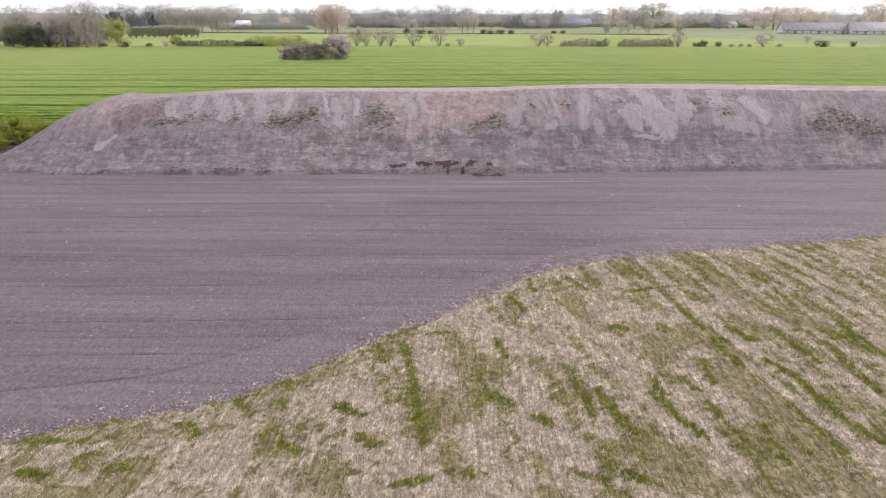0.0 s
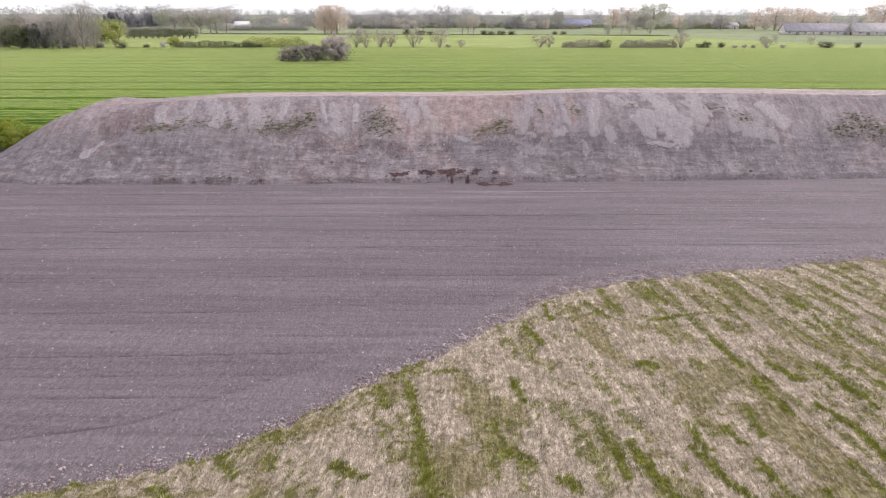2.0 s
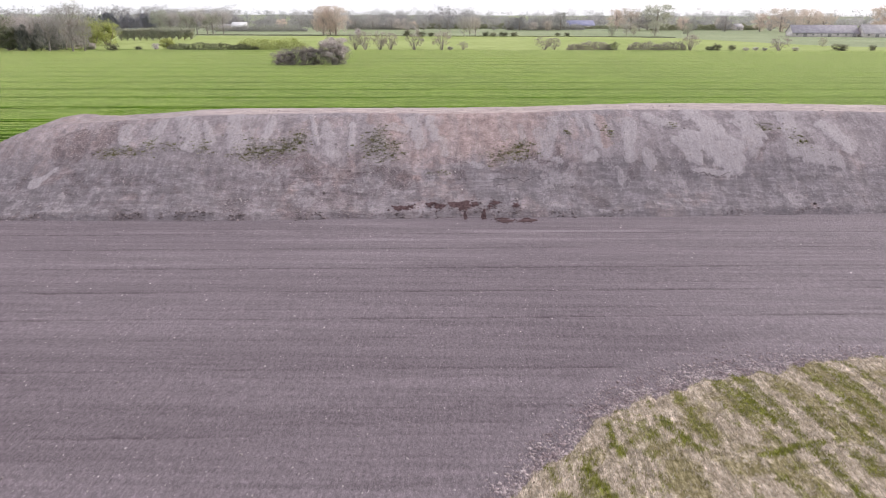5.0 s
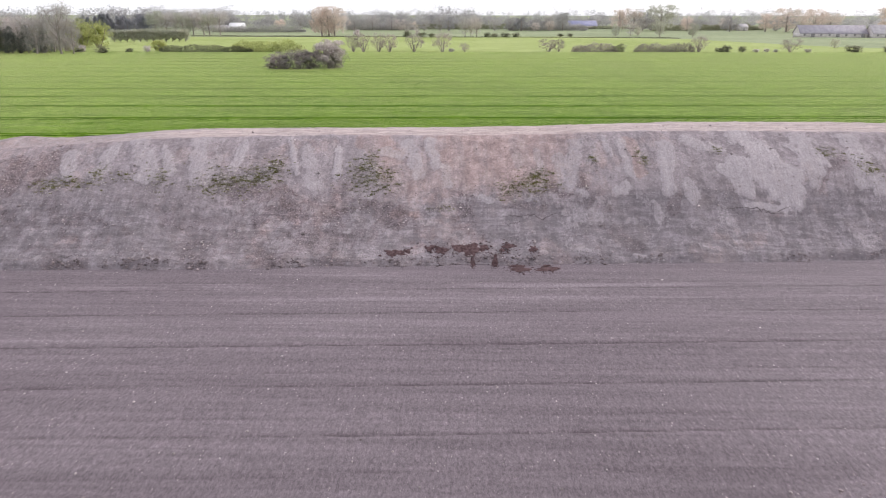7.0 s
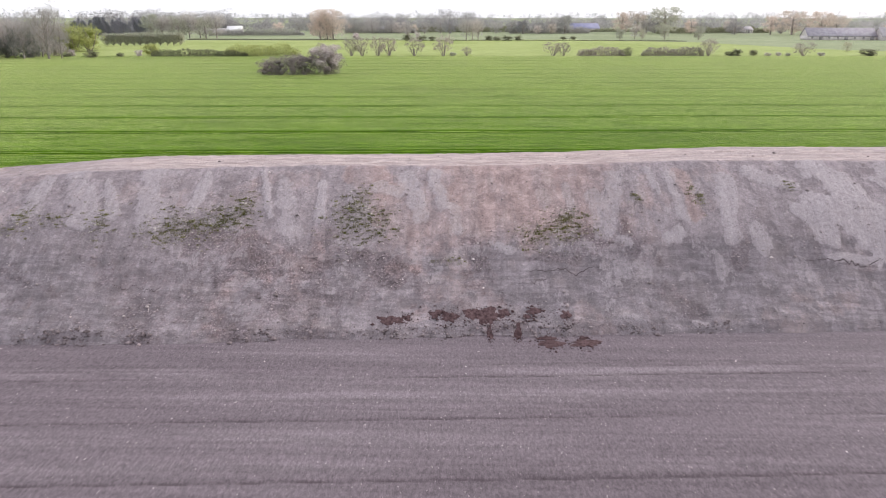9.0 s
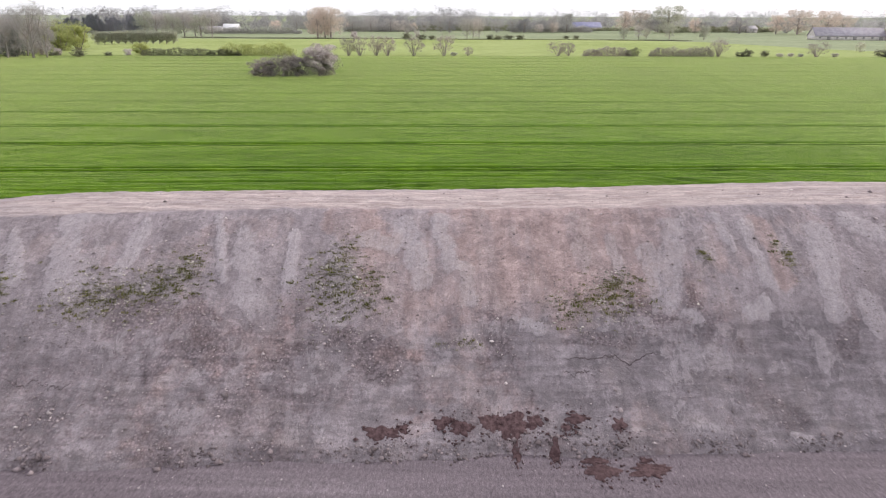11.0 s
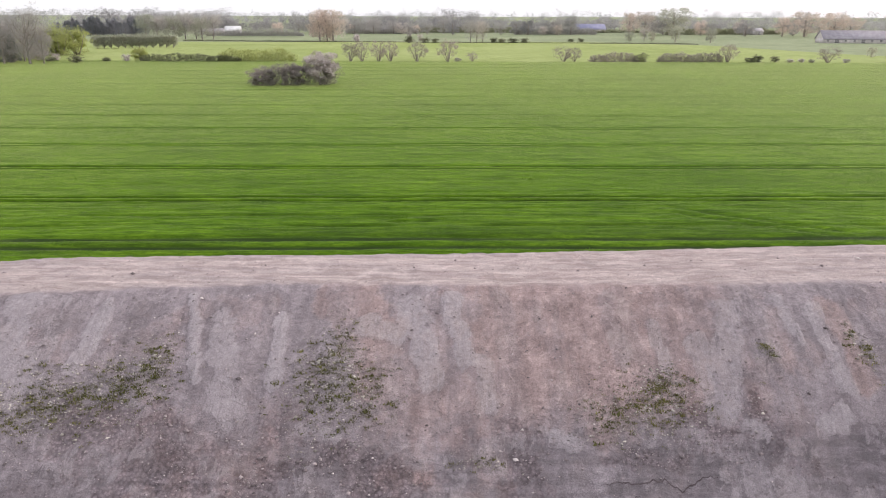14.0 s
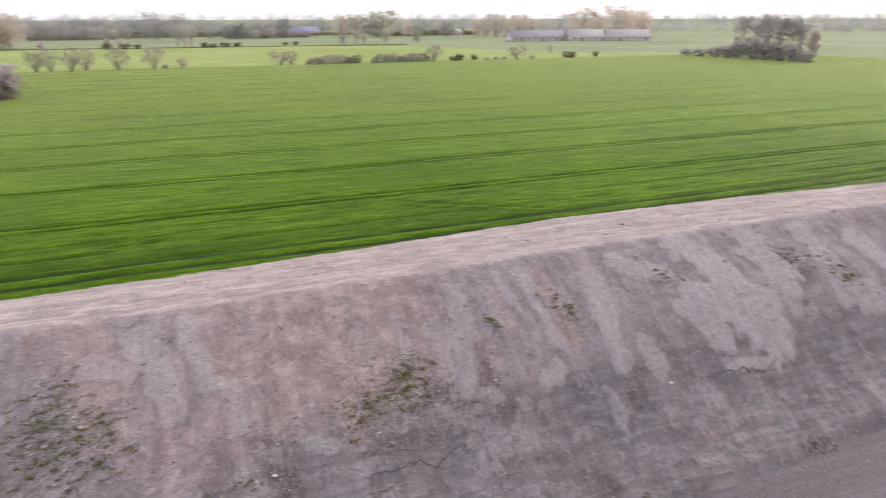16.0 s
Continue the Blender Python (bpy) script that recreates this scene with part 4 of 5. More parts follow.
# dark crumbs strewn round the damp patches
dx = np.concatenate([cx + rng.normal(0, 0.75 * rx, 60) for cx, cy, rx, ry in PATCHES + FOOT_PATCHES])
dy = np.concatenate([cy + rng.normal(-0.1, 0.9 * ry + 0.08, 60) for cx, cy, rx, ry in PATCHES + FOOT_PATCHES])
size = np.clip(rng.lognormal(-3.4, 0.5, len(dx)), 0.014, 0.12)
v, f = stones(dx, dy, foot_height(dx, dy) + 0.25 * size, size, rng)
stuff("dark_clods", v, f, MAT_DARK_EARTH, "dark damp crumbs strewn round the earth patches", "clods")

# weeds on the bank
WEEDS_LEFT = [(-26.9, 55.6, 0.5, 0.35, 10), (-25.7, 55.8, 1.0, 0.3, 22), (-23.9, 56.6, 0.4, 0.55, 12), (-22.1, 56.3, 0.7, 0.3, 8), (-19.8, 56.3, 0.5, 0.7, 18), (-16.4, 55.9, 0.8, 0.4, 26),
              (-15.0, 56.6, 1.0, 0.55, 46), (-13.2, 57.2, 0.75, 0.7, 44), (-12.6, 58.0, 0.3, 0.6, 12)]
WEEDS_RIGHT = [(-6.7, 57.3, 0.8, 0.8, 60), (-5.4, 57.2, 0.5, 0.5, 16), (-6.6, 58.6, 0.4, 0.6, 16), (4.2, 57.1, 0.95, 0.5, 46), (2.5, 56.7, 0.6, 0.4, 16), (4.5, 57.7, 0.4, 0.25, 14), (8.1, 58.5, 0.13, 0.13, 3), (8.35, 58.2, 0.10, 0.10, 2), (11.2, 59.0, 0.12, 0.3, 4), (11.5, 58.4, 0.13, 0.35, 6), (5.55, 57.75, 0.06, 0.06, 1),
               (16.5, 59.3, 0.3, 0.2, 4), (23.8, 59.7, 0.5, 0.4, 10), (26.1, 58.6, 0.6, 0.5, 14), (38.0, 59.1, 1.5, 0.7, 80), (35.4, 58.5, 0.7, 0.4, 30), (40.4, 58.5, 0.9, 0.6, 40), (37.0, 60.0, 0.4, 0.4, 12), (-1.7, 55.4, 0.5, 0.12, 5)]
stone_x, stone_y = [], []
for cx, cy, rx, ry, count in WEEDS_LEFT + WEEDS_RIGHT:
    wx, wy = cx + rng.normal(0, 1.05, 32 * count) * rx, cy + rng.normal(0, 0.95, 32 * count) * ry
    stone_x.append(wx), stone_y.append(wy)
    count = int(3.0 * count)
    wx, wy = cx + rng.normal(0, 0.9, count) * rx, cy + rng.normal(0, 0.82, count) * ry
    tall = np.clip(rng.lognormal(-3.0, 0.45, count), 0.025, 0.13)
    v, f = blades(wx, wy, bank_height(wx, wy) - 0.01, tall, 0.010 + 0.18 * tall, 22, 1.0, rng)
    stuff("weed_patch", v, f, MAT_WEED, "patch of low olive green weeds on the bank", "weeds")


px, py = np.concatenate(stone_x), np.concatenate(stone_y)
size = np.clip(rng.lognormal(-3.85, 0.5, len(px)), 0.012, 0.10)
v, f = stones(px, py, bank_height(px, py) + 0.2 * size, size, rng)
stuff("weedy_stones", v, f, MAT_GRIT, "tan grey stones lying among the weeds on the bank", "stones")


def crack(cx, cy, length, seed):
    """A forked dry crack across the clay: a strip whose dark colour is the crack's shade."""
    n = 90
    t = np.linspace(-0.5, 0.5, n)
    x = cx + length * t
    y = cy + 0.5 * (fbm(t * 5 + seed, t * 0, seed, 4) - 0.5) + 0.25 * t + 0.16 * (fbm(t * 30 + seed, t * 0, seed + 5, 3) - 0.5)
    w = 0.018 * (1 - (2 * t) ** 2) * (0.4 + 1.2 * fbm(t * 16, t * 0 + seed, seed + 1, 2))
    lo = np.stack([x, y - w, bank_height(x, y - w) + 0.012], 1)
    hi = np.stack([x, y + w, bank_height(x, y + w) + 0.020], 1)
    v = np.concatenate([lo, hi])
    i = np.arange(n - 1)
    return part("crack", mesh_from("crack", v, np.stack([i, i + 1, i + 1 + n, i + n], 1), MAT_CRACK), bank, "dark dry crack in the clay")


for k, (cx, cy, length) in enumerate([(4.0, 55.1, 3.8), (2.7, 54.55, 1.3), (-4.6, 54.25, 1.1), (-16.2, 53.3, 1.1), (18.3, 55.8, 4.4), (-17.4, 53.4, 1.6), (-23.4, 51.0, 1.4)]):
    crack(cx, cy, length, 300 + 3 * k)


# ---- cereal field ----
TRAM = [97.0 + 13.25 * k for k in range(15)]
ROWS = 0.045  # how far the drill rows turn from the x axis


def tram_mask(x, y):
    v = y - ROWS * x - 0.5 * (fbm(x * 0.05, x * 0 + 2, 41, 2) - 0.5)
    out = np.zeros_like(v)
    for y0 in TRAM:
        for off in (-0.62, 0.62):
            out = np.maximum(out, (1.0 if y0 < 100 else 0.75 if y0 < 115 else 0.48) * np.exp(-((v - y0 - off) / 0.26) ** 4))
    # broad first pair: the shaded sides of the rows are part of the mask
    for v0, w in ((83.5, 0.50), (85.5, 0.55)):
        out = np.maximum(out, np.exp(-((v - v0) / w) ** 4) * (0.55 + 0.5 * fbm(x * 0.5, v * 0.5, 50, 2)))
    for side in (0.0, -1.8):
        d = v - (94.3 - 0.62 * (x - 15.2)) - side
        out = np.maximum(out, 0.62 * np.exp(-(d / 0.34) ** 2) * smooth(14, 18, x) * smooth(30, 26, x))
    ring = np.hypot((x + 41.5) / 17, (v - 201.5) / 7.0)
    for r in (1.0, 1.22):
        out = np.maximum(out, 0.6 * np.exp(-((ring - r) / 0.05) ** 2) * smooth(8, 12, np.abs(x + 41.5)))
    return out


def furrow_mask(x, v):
    """Drill misses and wheelings, with row shade painted in, that show as dark rows in the near crop."""
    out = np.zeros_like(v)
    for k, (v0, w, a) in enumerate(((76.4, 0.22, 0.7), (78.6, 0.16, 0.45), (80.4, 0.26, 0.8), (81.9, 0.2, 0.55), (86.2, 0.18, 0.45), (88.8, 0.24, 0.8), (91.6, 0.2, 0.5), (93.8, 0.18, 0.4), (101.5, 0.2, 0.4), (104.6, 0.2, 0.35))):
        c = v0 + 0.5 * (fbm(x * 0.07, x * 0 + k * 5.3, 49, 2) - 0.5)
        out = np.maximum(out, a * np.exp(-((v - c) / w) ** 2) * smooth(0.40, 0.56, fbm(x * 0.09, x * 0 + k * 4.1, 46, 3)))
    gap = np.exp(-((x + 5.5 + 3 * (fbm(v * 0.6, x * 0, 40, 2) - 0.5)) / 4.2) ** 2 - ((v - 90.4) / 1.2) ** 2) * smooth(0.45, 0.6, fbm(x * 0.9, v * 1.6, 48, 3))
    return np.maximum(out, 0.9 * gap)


def crop_height(x, y):
    v = y - ROWS * x
    near = smooth(170, 75, y)
    z = 0.30 + (0.09 * (fbm(x * 0.12, y * 0.5, 42, 3) - 0.5) + 0.10 * (fbm(x * 0.14, v * 0.9, 43, 3) - 0.5) + 0.14 * (fbm(x * 0.7, v * 2.6, 44, 3) - 0.5)) * (0.15 + 0.85 * near)
    return z - (0.05 + 0.19 * near) * tram_mask(x, y) - 0.24 * near * furrow_mask(x, v)


cs = [np.arange(66.0, 100.0, 0.16)]
for y0 in TRAM:
    cs += [y0 + np.array([-1.6, -1.0, -0.84, -0.72, -0.62, -0.52, -0.4, 0, 0.4, 0.52, 0.62, 0.72, 0.84, 1.0, 1.6]), y0 + np.arange(2.2, 12.2, 0.9)]
cv = np.unique(np.concatenate(cs).round(2))
cx_ = np.concatenate([np.arange(-230, -70, 4.0), np.arange(-70, 12, 1.1), np.arange(12, 32, 0.45), np.arange(32, 90, 1.1), np.arange(90, 262, 4.0)])
ax, av = np.meshgrid(cx_, cv, indexing="ij")
ay = av + ROWS * ax
limit = 284.0 + 0.03 * ax
ay = np.minimum(ay, limit)
crop_z = crop_height(ax, ay)
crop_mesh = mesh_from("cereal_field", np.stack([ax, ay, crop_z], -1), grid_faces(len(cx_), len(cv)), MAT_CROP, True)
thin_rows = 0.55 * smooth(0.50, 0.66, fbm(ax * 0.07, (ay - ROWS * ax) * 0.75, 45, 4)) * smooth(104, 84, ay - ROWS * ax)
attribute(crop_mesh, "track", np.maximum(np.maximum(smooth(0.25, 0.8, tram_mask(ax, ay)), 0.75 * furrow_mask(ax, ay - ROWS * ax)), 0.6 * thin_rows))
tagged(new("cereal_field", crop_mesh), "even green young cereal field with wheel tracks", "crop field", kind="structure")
n = 115000
px, py = rng.uniform(-50, 60, n), 66 + 44 * rng.uniform(0, 1, n) ** 2.0
keep = (tram_mask(px, py) < 0.2) & (furrow_mask(px, py - ROWS * px) < 0.35) & (np.abs(px) < 12 + 0.75 * (py - 35))
px, py = px[keep], py[keep]
v, f = blades(px, py, crop_height(px, py) - 0.10, 0.19, 0.020, 3, 0.6, rng)
stuff("cereal_blades", v, f, MAT_CROP_BLADE, "upright green cereal blades", "crop")


def field(name, outline, z, mat, label):
    """A flat field sheet over an outline of four-sided strips: near edge and far edge by x."""
    xs = np.arange(-700, 701, 10.0)
    near, far = (np.interp(xs, [p[0] for p in line], [p[1] for p in line]) for line in outline)
    vv = np.linspace(0, 1, 14)
    ax, av = np.meshgrid(xs, vv, indexing="ij")
    ay = near[:, None] * (1 - av) + np.maximum(near, far)[:, None] * av
    az = z + 0.25 * (fbm(ax * 0.02, ay * 0.02, 55, 3) - 0.5)
    return tagged(new(name, mesh_from(name, np.stack([ax, ay, az], -1), grid_faces(len(xs), len(vv)), mat, True)), label, "field", kind="structure")


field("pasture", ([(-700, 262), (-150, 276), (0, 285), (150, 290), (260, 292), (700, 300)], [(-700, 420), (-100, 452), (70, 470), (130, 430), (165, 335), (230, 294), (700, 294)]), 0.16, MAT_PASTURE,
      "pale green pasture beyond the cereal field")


# ---- trees and hedges ----
def tube(points, radii, sides=5):
    """A tapered tube along the points."""
    v, f = [], []
    pts = [Vector(p) for p in points]
    for i, p in enumerate(pts):
        d = (pts[min(i + 1, len(pts) - 1)] - pts[max(i - 1, 0)]).normalized()
        s = d.orthogonal().normalized()
        t = d.cross(s)
        for k in range(sides):
            a = 2 * math.pi * k / sides
            v.append(p + (s * math.cos(a) + t * math.sin(a)) * radii[i])
    for i in range(len(pts) - 1):
        for k in range(sides):
            a, b = i * sides + k, i * sides + (k + 1) % sides
            f += [(a, b, b + sides), (a, b + sides, a + sides)]
    return v, f


def join(pieces):
    v, f, n = [], [], 0
    for pv, pf in pieces:
        pv, pf = np.asarray(pv, float).reshape(-1, 3), np.asarray(pf, int)
        v.append(pv), f.append(pf + n)
        n += len(pv)
    return np.concatenate(v), np.concatenate(f)


def flakes(centres, radius, count, size, rng, thin=1.0, outward=0.0, squash=0.8):
    """Many small triangles clustered round the centres: leaves, or twigs where thin is small and outward large."""
    c = np.repeat(np.asarray(centres, float), count, 0)
    k = len(c)
    d = rng.normal(0, 1, (k, 3))
    d /= np.linalg.norm(d, axis=1, keepdims=True)
    r = np.repeat(np.asarray(radius, float) * np.ones(len(centres)), count) * rng.uniform(0.25, 1, k) ** 0.5
    p = c + d * r[:, None] * np.array([1, 1, squash])
    a = rng.normal(0, 1, (k, 3)) * (1 - outward) + outward * (d + np.array([0, 0, 0.6])) * 1.5
    a /= np.linalg.norm(a, axis=1, keepdims=True)
    b = np.cross(a, rng.normal(0, 1, (k, 3)))
    b /= np.linalg.norm(b, axis=1, keepdims=True) + 1e-9
    s = (size * rng.uniform(0.6, 1.4, k))[:, None]
    v = np.stack([p - a * s - b * s * 0.6 * thin, p - a * s + b * s * 0.6 * thin, p + a * s], 1)
    return v.reshape(-1, 3), np.arange(3 * k).reshape(-1, 3)


def lumps(centres, radius, rng, squash=0.85):
    """Uneven rounded masses: the closed heart of a crown."""
    rows, cols = 5, 8
    th, ph = np.meshgrid(np.linspace(0, np.pi, rows), np.arange(cols) * 2 * np.pi / cols, indexing="ij")
    ball = np.stack([np.sin(th) * np.cos(ph), np.sin(th) * np.sin(ph), np.cos(th) * squash], -1).reshape(-1, 3)
    quad = [(i * cols + j, (i + 1) * cols + j, (i + 1) * cols + (j + 1) % cols, i * cols + (j + 1) % cols) for i in range(rows - 1) for j in range(cols)]
    tri = np.array([t for a, b, c, d in quad for t in ((a, b, c), (a, c, d))])
    c = np.asarray(centres, float)
    r = np.asarray(radius, float) * np.ones(len(c))
    v = c[:, None] + ball[None] * rng.uniform(0.75, 1.2, (len(c), len(ball), 1)) * r[:, None, None]
    return v.reshape(-1, 3), (tri[None] + len(ball) * np.arange(len(c))[:, None, None]).reshape(-1, 3)


def foliage(centres, radius, count, size, rng, thin=1.0, outward=0.0, squash=0.8):
    """A soft crown: every clump filled with loose leaves, and a thinner rim of small ones round it."""
    inner = flakes(centres, np.asarray(radius) * 0.95, int(count * 1.1), size * 1.15, rng, thin, outward, squash)
    return join([inner, flakes(centres, np.asarray(radius) * 1.25, int(count * 0.8), size * 0.8, rng, thin, outward, squash)])


def crown_centres(n, rng, low, high, fullness=0.8):
    out = []
    while len(out) < n:
        p = rng.uniform(-1, 1, 3)
        r = ((p[0] ** 2 + p[1] ** 2) ** 1.5 + abs(p[2]) ** 3) ** (1 / 3)
        if 0.4 < r < 0.97:
            out.append((p[0] * 0.40 * fullness / 0.8, p[1] * 0.40 * fullness / 0.8, (low + high) / 2 + p[2] * (high - low) / 2 * 0.86))
    return np.array(out)


def limb_pieces(rng, start, count, reach_r, z0, z1, r0, levels=2):
    """Limbs that leave the trunk between two heights, each with a few branches."""
    pieces, tips = [], []
    for k in range(count):
        a = 2.4 * k + rng.uniform(-0.4, 0.4)
        z = z0 + (z1 - z0) * k / max(1, count - 1) * 0.7
        reach = reach_r * rng.uniform(0.7, 1.0)
        p0 = Vector((0, 0, z)) + Vector(start)
        p2 = Vector((math.cos(a) * reach, math.sin(a) * reach, min(0.97, z + (1 - z) * rng.uniform(0.45, 0.95)))) + Vector(start)
        p1 = p0.lerp(p2, 0.5) + Vector((math.cos(a) * 0.05, math.sin(a) * 0.05, -0.03))
        pieces.append(tube([p0, p1, p2], [r0, r0 * 0.6, r0 * 0.15], 4))
        tips.append(p2)
        for j in range(3 if levels > 1 else 0):
            q0 = p0.lerp(p2, 0.35 + 0.2 * j)
            q1 = q0 + Vector((rng.uniform(-1, 1), rng.uniform(-1, 1), rng.uniform(0.3, 1.0))) * reach_r * 0.55
            pieces.append(tube([q0, q1], [r0 * 0.4, r0 * 0.1], 3))
            tips.append(q1)
    return pieces, tips


def tree_shape(kind, seed):
    """Wood and crown meshes of a tree of unit height and width."""
    rng = np.random.default_rng(seed)
    lean = rng.uniform(-0.02, 0.02)
    if kind == "leafy":
        wood = [tube([(0, 0, -0.02), (lean, 0, 0.3), (lean * 2, 0.01, 0.75)], [0.035, 0.026, 0.01], 6)]
        more, tips = limb_pieces(rng, (0, 0, 0), 8, 0.32, 0.18, 0.7, 0.013)
        c = np.concatenate([crown_centres(58, rng, 0.05, 1.0, 0.84), np.array(tips)[::2] * 0.95])
        crown = join([foliage(c, rng.uniform(0.08, 0.15, len(c)), 40, 0.018, rng), lumps(crown_centres(12, rng, 0.18, 0.86, 0.5), 0.10, rng)])
    elif kind == "distant":
        wood = [tube([(0, 0, -0.02), (lean, 0, 0.3), (lean * 2, 0.01, 0.75)], [0.035, 0.026, 0.01], 5)]
        more, tips = limb_pieces(rng, (0, 0, 0), 6, 0.32, 0.18, 0.7, 0.013, 1)
        c = np.concatenate([crown_centres(44, rng, 0.02, 0.98, 0.84), np.array(tips) * 0.95])
        crown = flakes(c, rng.uniform(0.09, 0.17, len(c)), 46, 0.023, rng)
    elif kind == "bare":
        wood = [tube([(0, 0, -0.02), (lean, 0.01, 0.3), (lean * 2, 0, 0.9)], [0.03, 0.02, 0.004], 6)]
        more, tips = limb_pieces(rng, (0, 0, 0), 11, 0.40, 0.15, 0.85, 0.011)
        c = np.concatenate([np.array(tips), crown_centres(46, rng, 0.08, 1.0, 0.86)])
        crown = flakes(c, rng.uniform(0.09, 0.17, len(c)), 42, 0.030, rng, 0.18, 0.5)
    elif kind == "pollard":
        wood, more, tips = [], [], []
        for k in range(9):
            a, r = rng.uniform(0, 6.28), rng.uniform(0.1, 0.40)
            top = (math.cos(a) * r, math.sin(a) * r, rng.uniform(0.62, 0.92) - r * 0.5)
            wood.append(tube([(math.cos(a) * 0.03, math.sin(a) * 0.03, -0.02), (top[0] * 0.45, top[1] * 0.45, top[2] * 0.45), top], [0.020, 0.012, 0.004], 4))
            tips.append(top)
        c = np.concatenate([np.array(tips), crown_centres(36, rng, 0.12, 1.0, 0.92)])
        crown = flakes(c, rng.uniform(0.09, 0.17, len(c)), 46, 0.042, rng, 0.14, 0.62)
    elif kind == "bush":
        wood, more = [], []
        for k in range(6):
            a = k * 1.05 + rng.uniform(-0.3, 0.3)
            wood.append(tube([(0.04 * math.cos(a), 0.04 * math.sin(a), -0.02), (0.2 * math.cos(a), 0.2 * math.sin(a), 0.35), (0.3 * math.cos(a), 0.3 * math.sin(a), 0.7)], [0.02, 0.012, 0.003], 4))
        c = crown_centres(56, rng, -0.08, 1.0, 0.86)
        c[:, 2] = np.maximum(c[:, 2], 0.06)
        crown = join([foliage(c, rng.uniform(0.09, 0.16, len(c)), 40, 0.020, rng, 0.6, 0.2), lumps(crown_centres(10, rng, 0.05, 0.80, 0.5), 0.11, rng)])
    elif kind == "pine":
        wood = [tube([(0, 0, -0.02), (lean, 0, 0.5), (lean * 2, 0, 0.95)], [0.022, 0.015, 0.004], 5)]
        more, tips = limb_pieces(rng, (0, 0, 0), 6, 0.30, 0.45, 0.85, 0.008)
        c = np.concatenate([crown_centres(26, rng, 0.26, 1.0, 0.78), np.array(tips)])
        crown = foliage(c, rng.uniform(0.06, 0.12, len(c)), 40, 0.020, rng, 0.6, 0.2, 0.6)
    else:  # conifer
        wood, more = [tube([(0, 0, -0.02), (0, 0, 0.5), (0, 0, 0.99)], [0.028, 0.018, 0.003], 5)], []
        c = []
        for k in range(60):
            z = 0.08 + 0.9 * (k / 60) ** 0.9
            r = 0.42 * (1 - z) ** 0.8 * rng.uniform(0.4, 1.0)
            a = k * 2.4
            c.append((math.cos(a) * r, math.sin(a) * r, z))
        crown = foliage(np.array(c), 0.09, 24, 0.03, rng, 0.5, 0.3, 0.7)
    return join(wood + more), crown


SHAPES = {}


def tree(name, kind, x, y, wide, tall, mat, label, category="tree", group="", z=0.0, seed=None):
    """A thing with a trunk and a crown, scaled to its width and height."""
    variant = (int(abs(x) * 7 + abs(y) * 3) if seed is None else seed) % 4
    key = (kind, variant, mat.name)
    if key not in SHAPES:
        (wv, wf), (cv_, cf) = tree_shape(kind, 1000 + 17 * variant + len(kind))
        SHAPES[key] = mesh_from("trunk", wv, wf, MAT_BARK, True), mesh_from("crown", cv_, cf, mat, True)
    ob = tagged(new(name), label, category, group)
    ob.location = (x, y, z)
    ob.rotation_euler = (0, 0, (x * 1.7 + y * 0.9) % 6.28)
    ob.scale = (wide * 1.06, wide * 1.06, tall)
    part("trunk", SHAPES[key][0], ob)
    part("crown", SHAPES[key][1], ob)
    return ob


def hedge(name, x0, y0, x1, y1, tall, deep, mat, label, seed, uneven=0.25):
    """A row of shrubs grown into one hedge, with stems at its foot and an uneven top."""
    rng = np.random.default_rng(seed)
    length = math.hypot(x1 - x0, y1 - y0)
    n = max(8, int(length / 0.45))
    t = (np.arange(n) + rng.uniform(0, 1, n)) / n
    h = tall * (1 - uneven * rng.uniform(0, 1, n)) * (0.72 + 0.5 * value_noise(t * length * 0.25, t * 0, seed)) * (1 - np.abs(2 * t - 1) ** 8 * 0.6)
    low = []
    for k in range(n):
        for level in (0.14, 0.42, 0.72):
            low.append(((x1 - x0) * t[k] + rng.normal(0, 0.2), (y1 - y0) * t[k] + rng.uniform(-0.5, 0.5) * deep * 0.6, h[k] * level))
    v, f = foliage(np.array(low), rng.uniform(0.17, 0.30, len(low)) * tall, 22, 0.026 * tall + 0.11, rng, 0.6, 0.3)
    v[:, 2] = np.maximum(v[:, 2], 0.02)
    stems = [tube([((x1 - x0) * s, (y1 - y0) * s, -0.05), ((x1 - x0) * s + rng.normal(0, 0.2), (y1 - y0) * s, tall * 0.6)], [0.09, 0.03], 4) for s in t[::2]]
    ob = tagged(new(name), label, "hedge")
    ob.location = (x0, y0, 0)
    sv, sf = join(stems)
    tagged(part("stems", mesh_from("stems", sv, sf, MAT_BARK), ob), kind="stuff")
    part("foliage", mesh_from("foliage", v, f, mat, True), ob)
    return ob


# blackthorn thicket standing in the cereal field
for x, y, w, h in ((-48.6, 197.6, 5.4, 4.7), (-46.0, 198.4, 5.8, 5.2), (-42.4, 198.6, 5.8, 5.6), (-39.6, 199.0, 5.8, 6.2)):
    tree("thicket_bush", "bush", x, y, w * 1.15, h, MAT_THICKET, "grey brown leafless bush in the green field", "bush", "field thicket")
blossom = tree("blossoming_bush", "bush", -34.6, 200.4, 9.0, 7.9, MAT_THICKET, "tall grey bush with pinkish white blossom", "bush", "field thicket", seed=1)
brng = np.random.default_rng(77)
bc = crown_centres(60, brng, 0.2, 1.0, 0.92)
bv, bf = flakes(bc, 0.10, 60, 0.017, brng)
part("blossom", mesh_from("blossom", bv, bf, MAT_BLOSSOM), blossom, "pinkish white blossom")

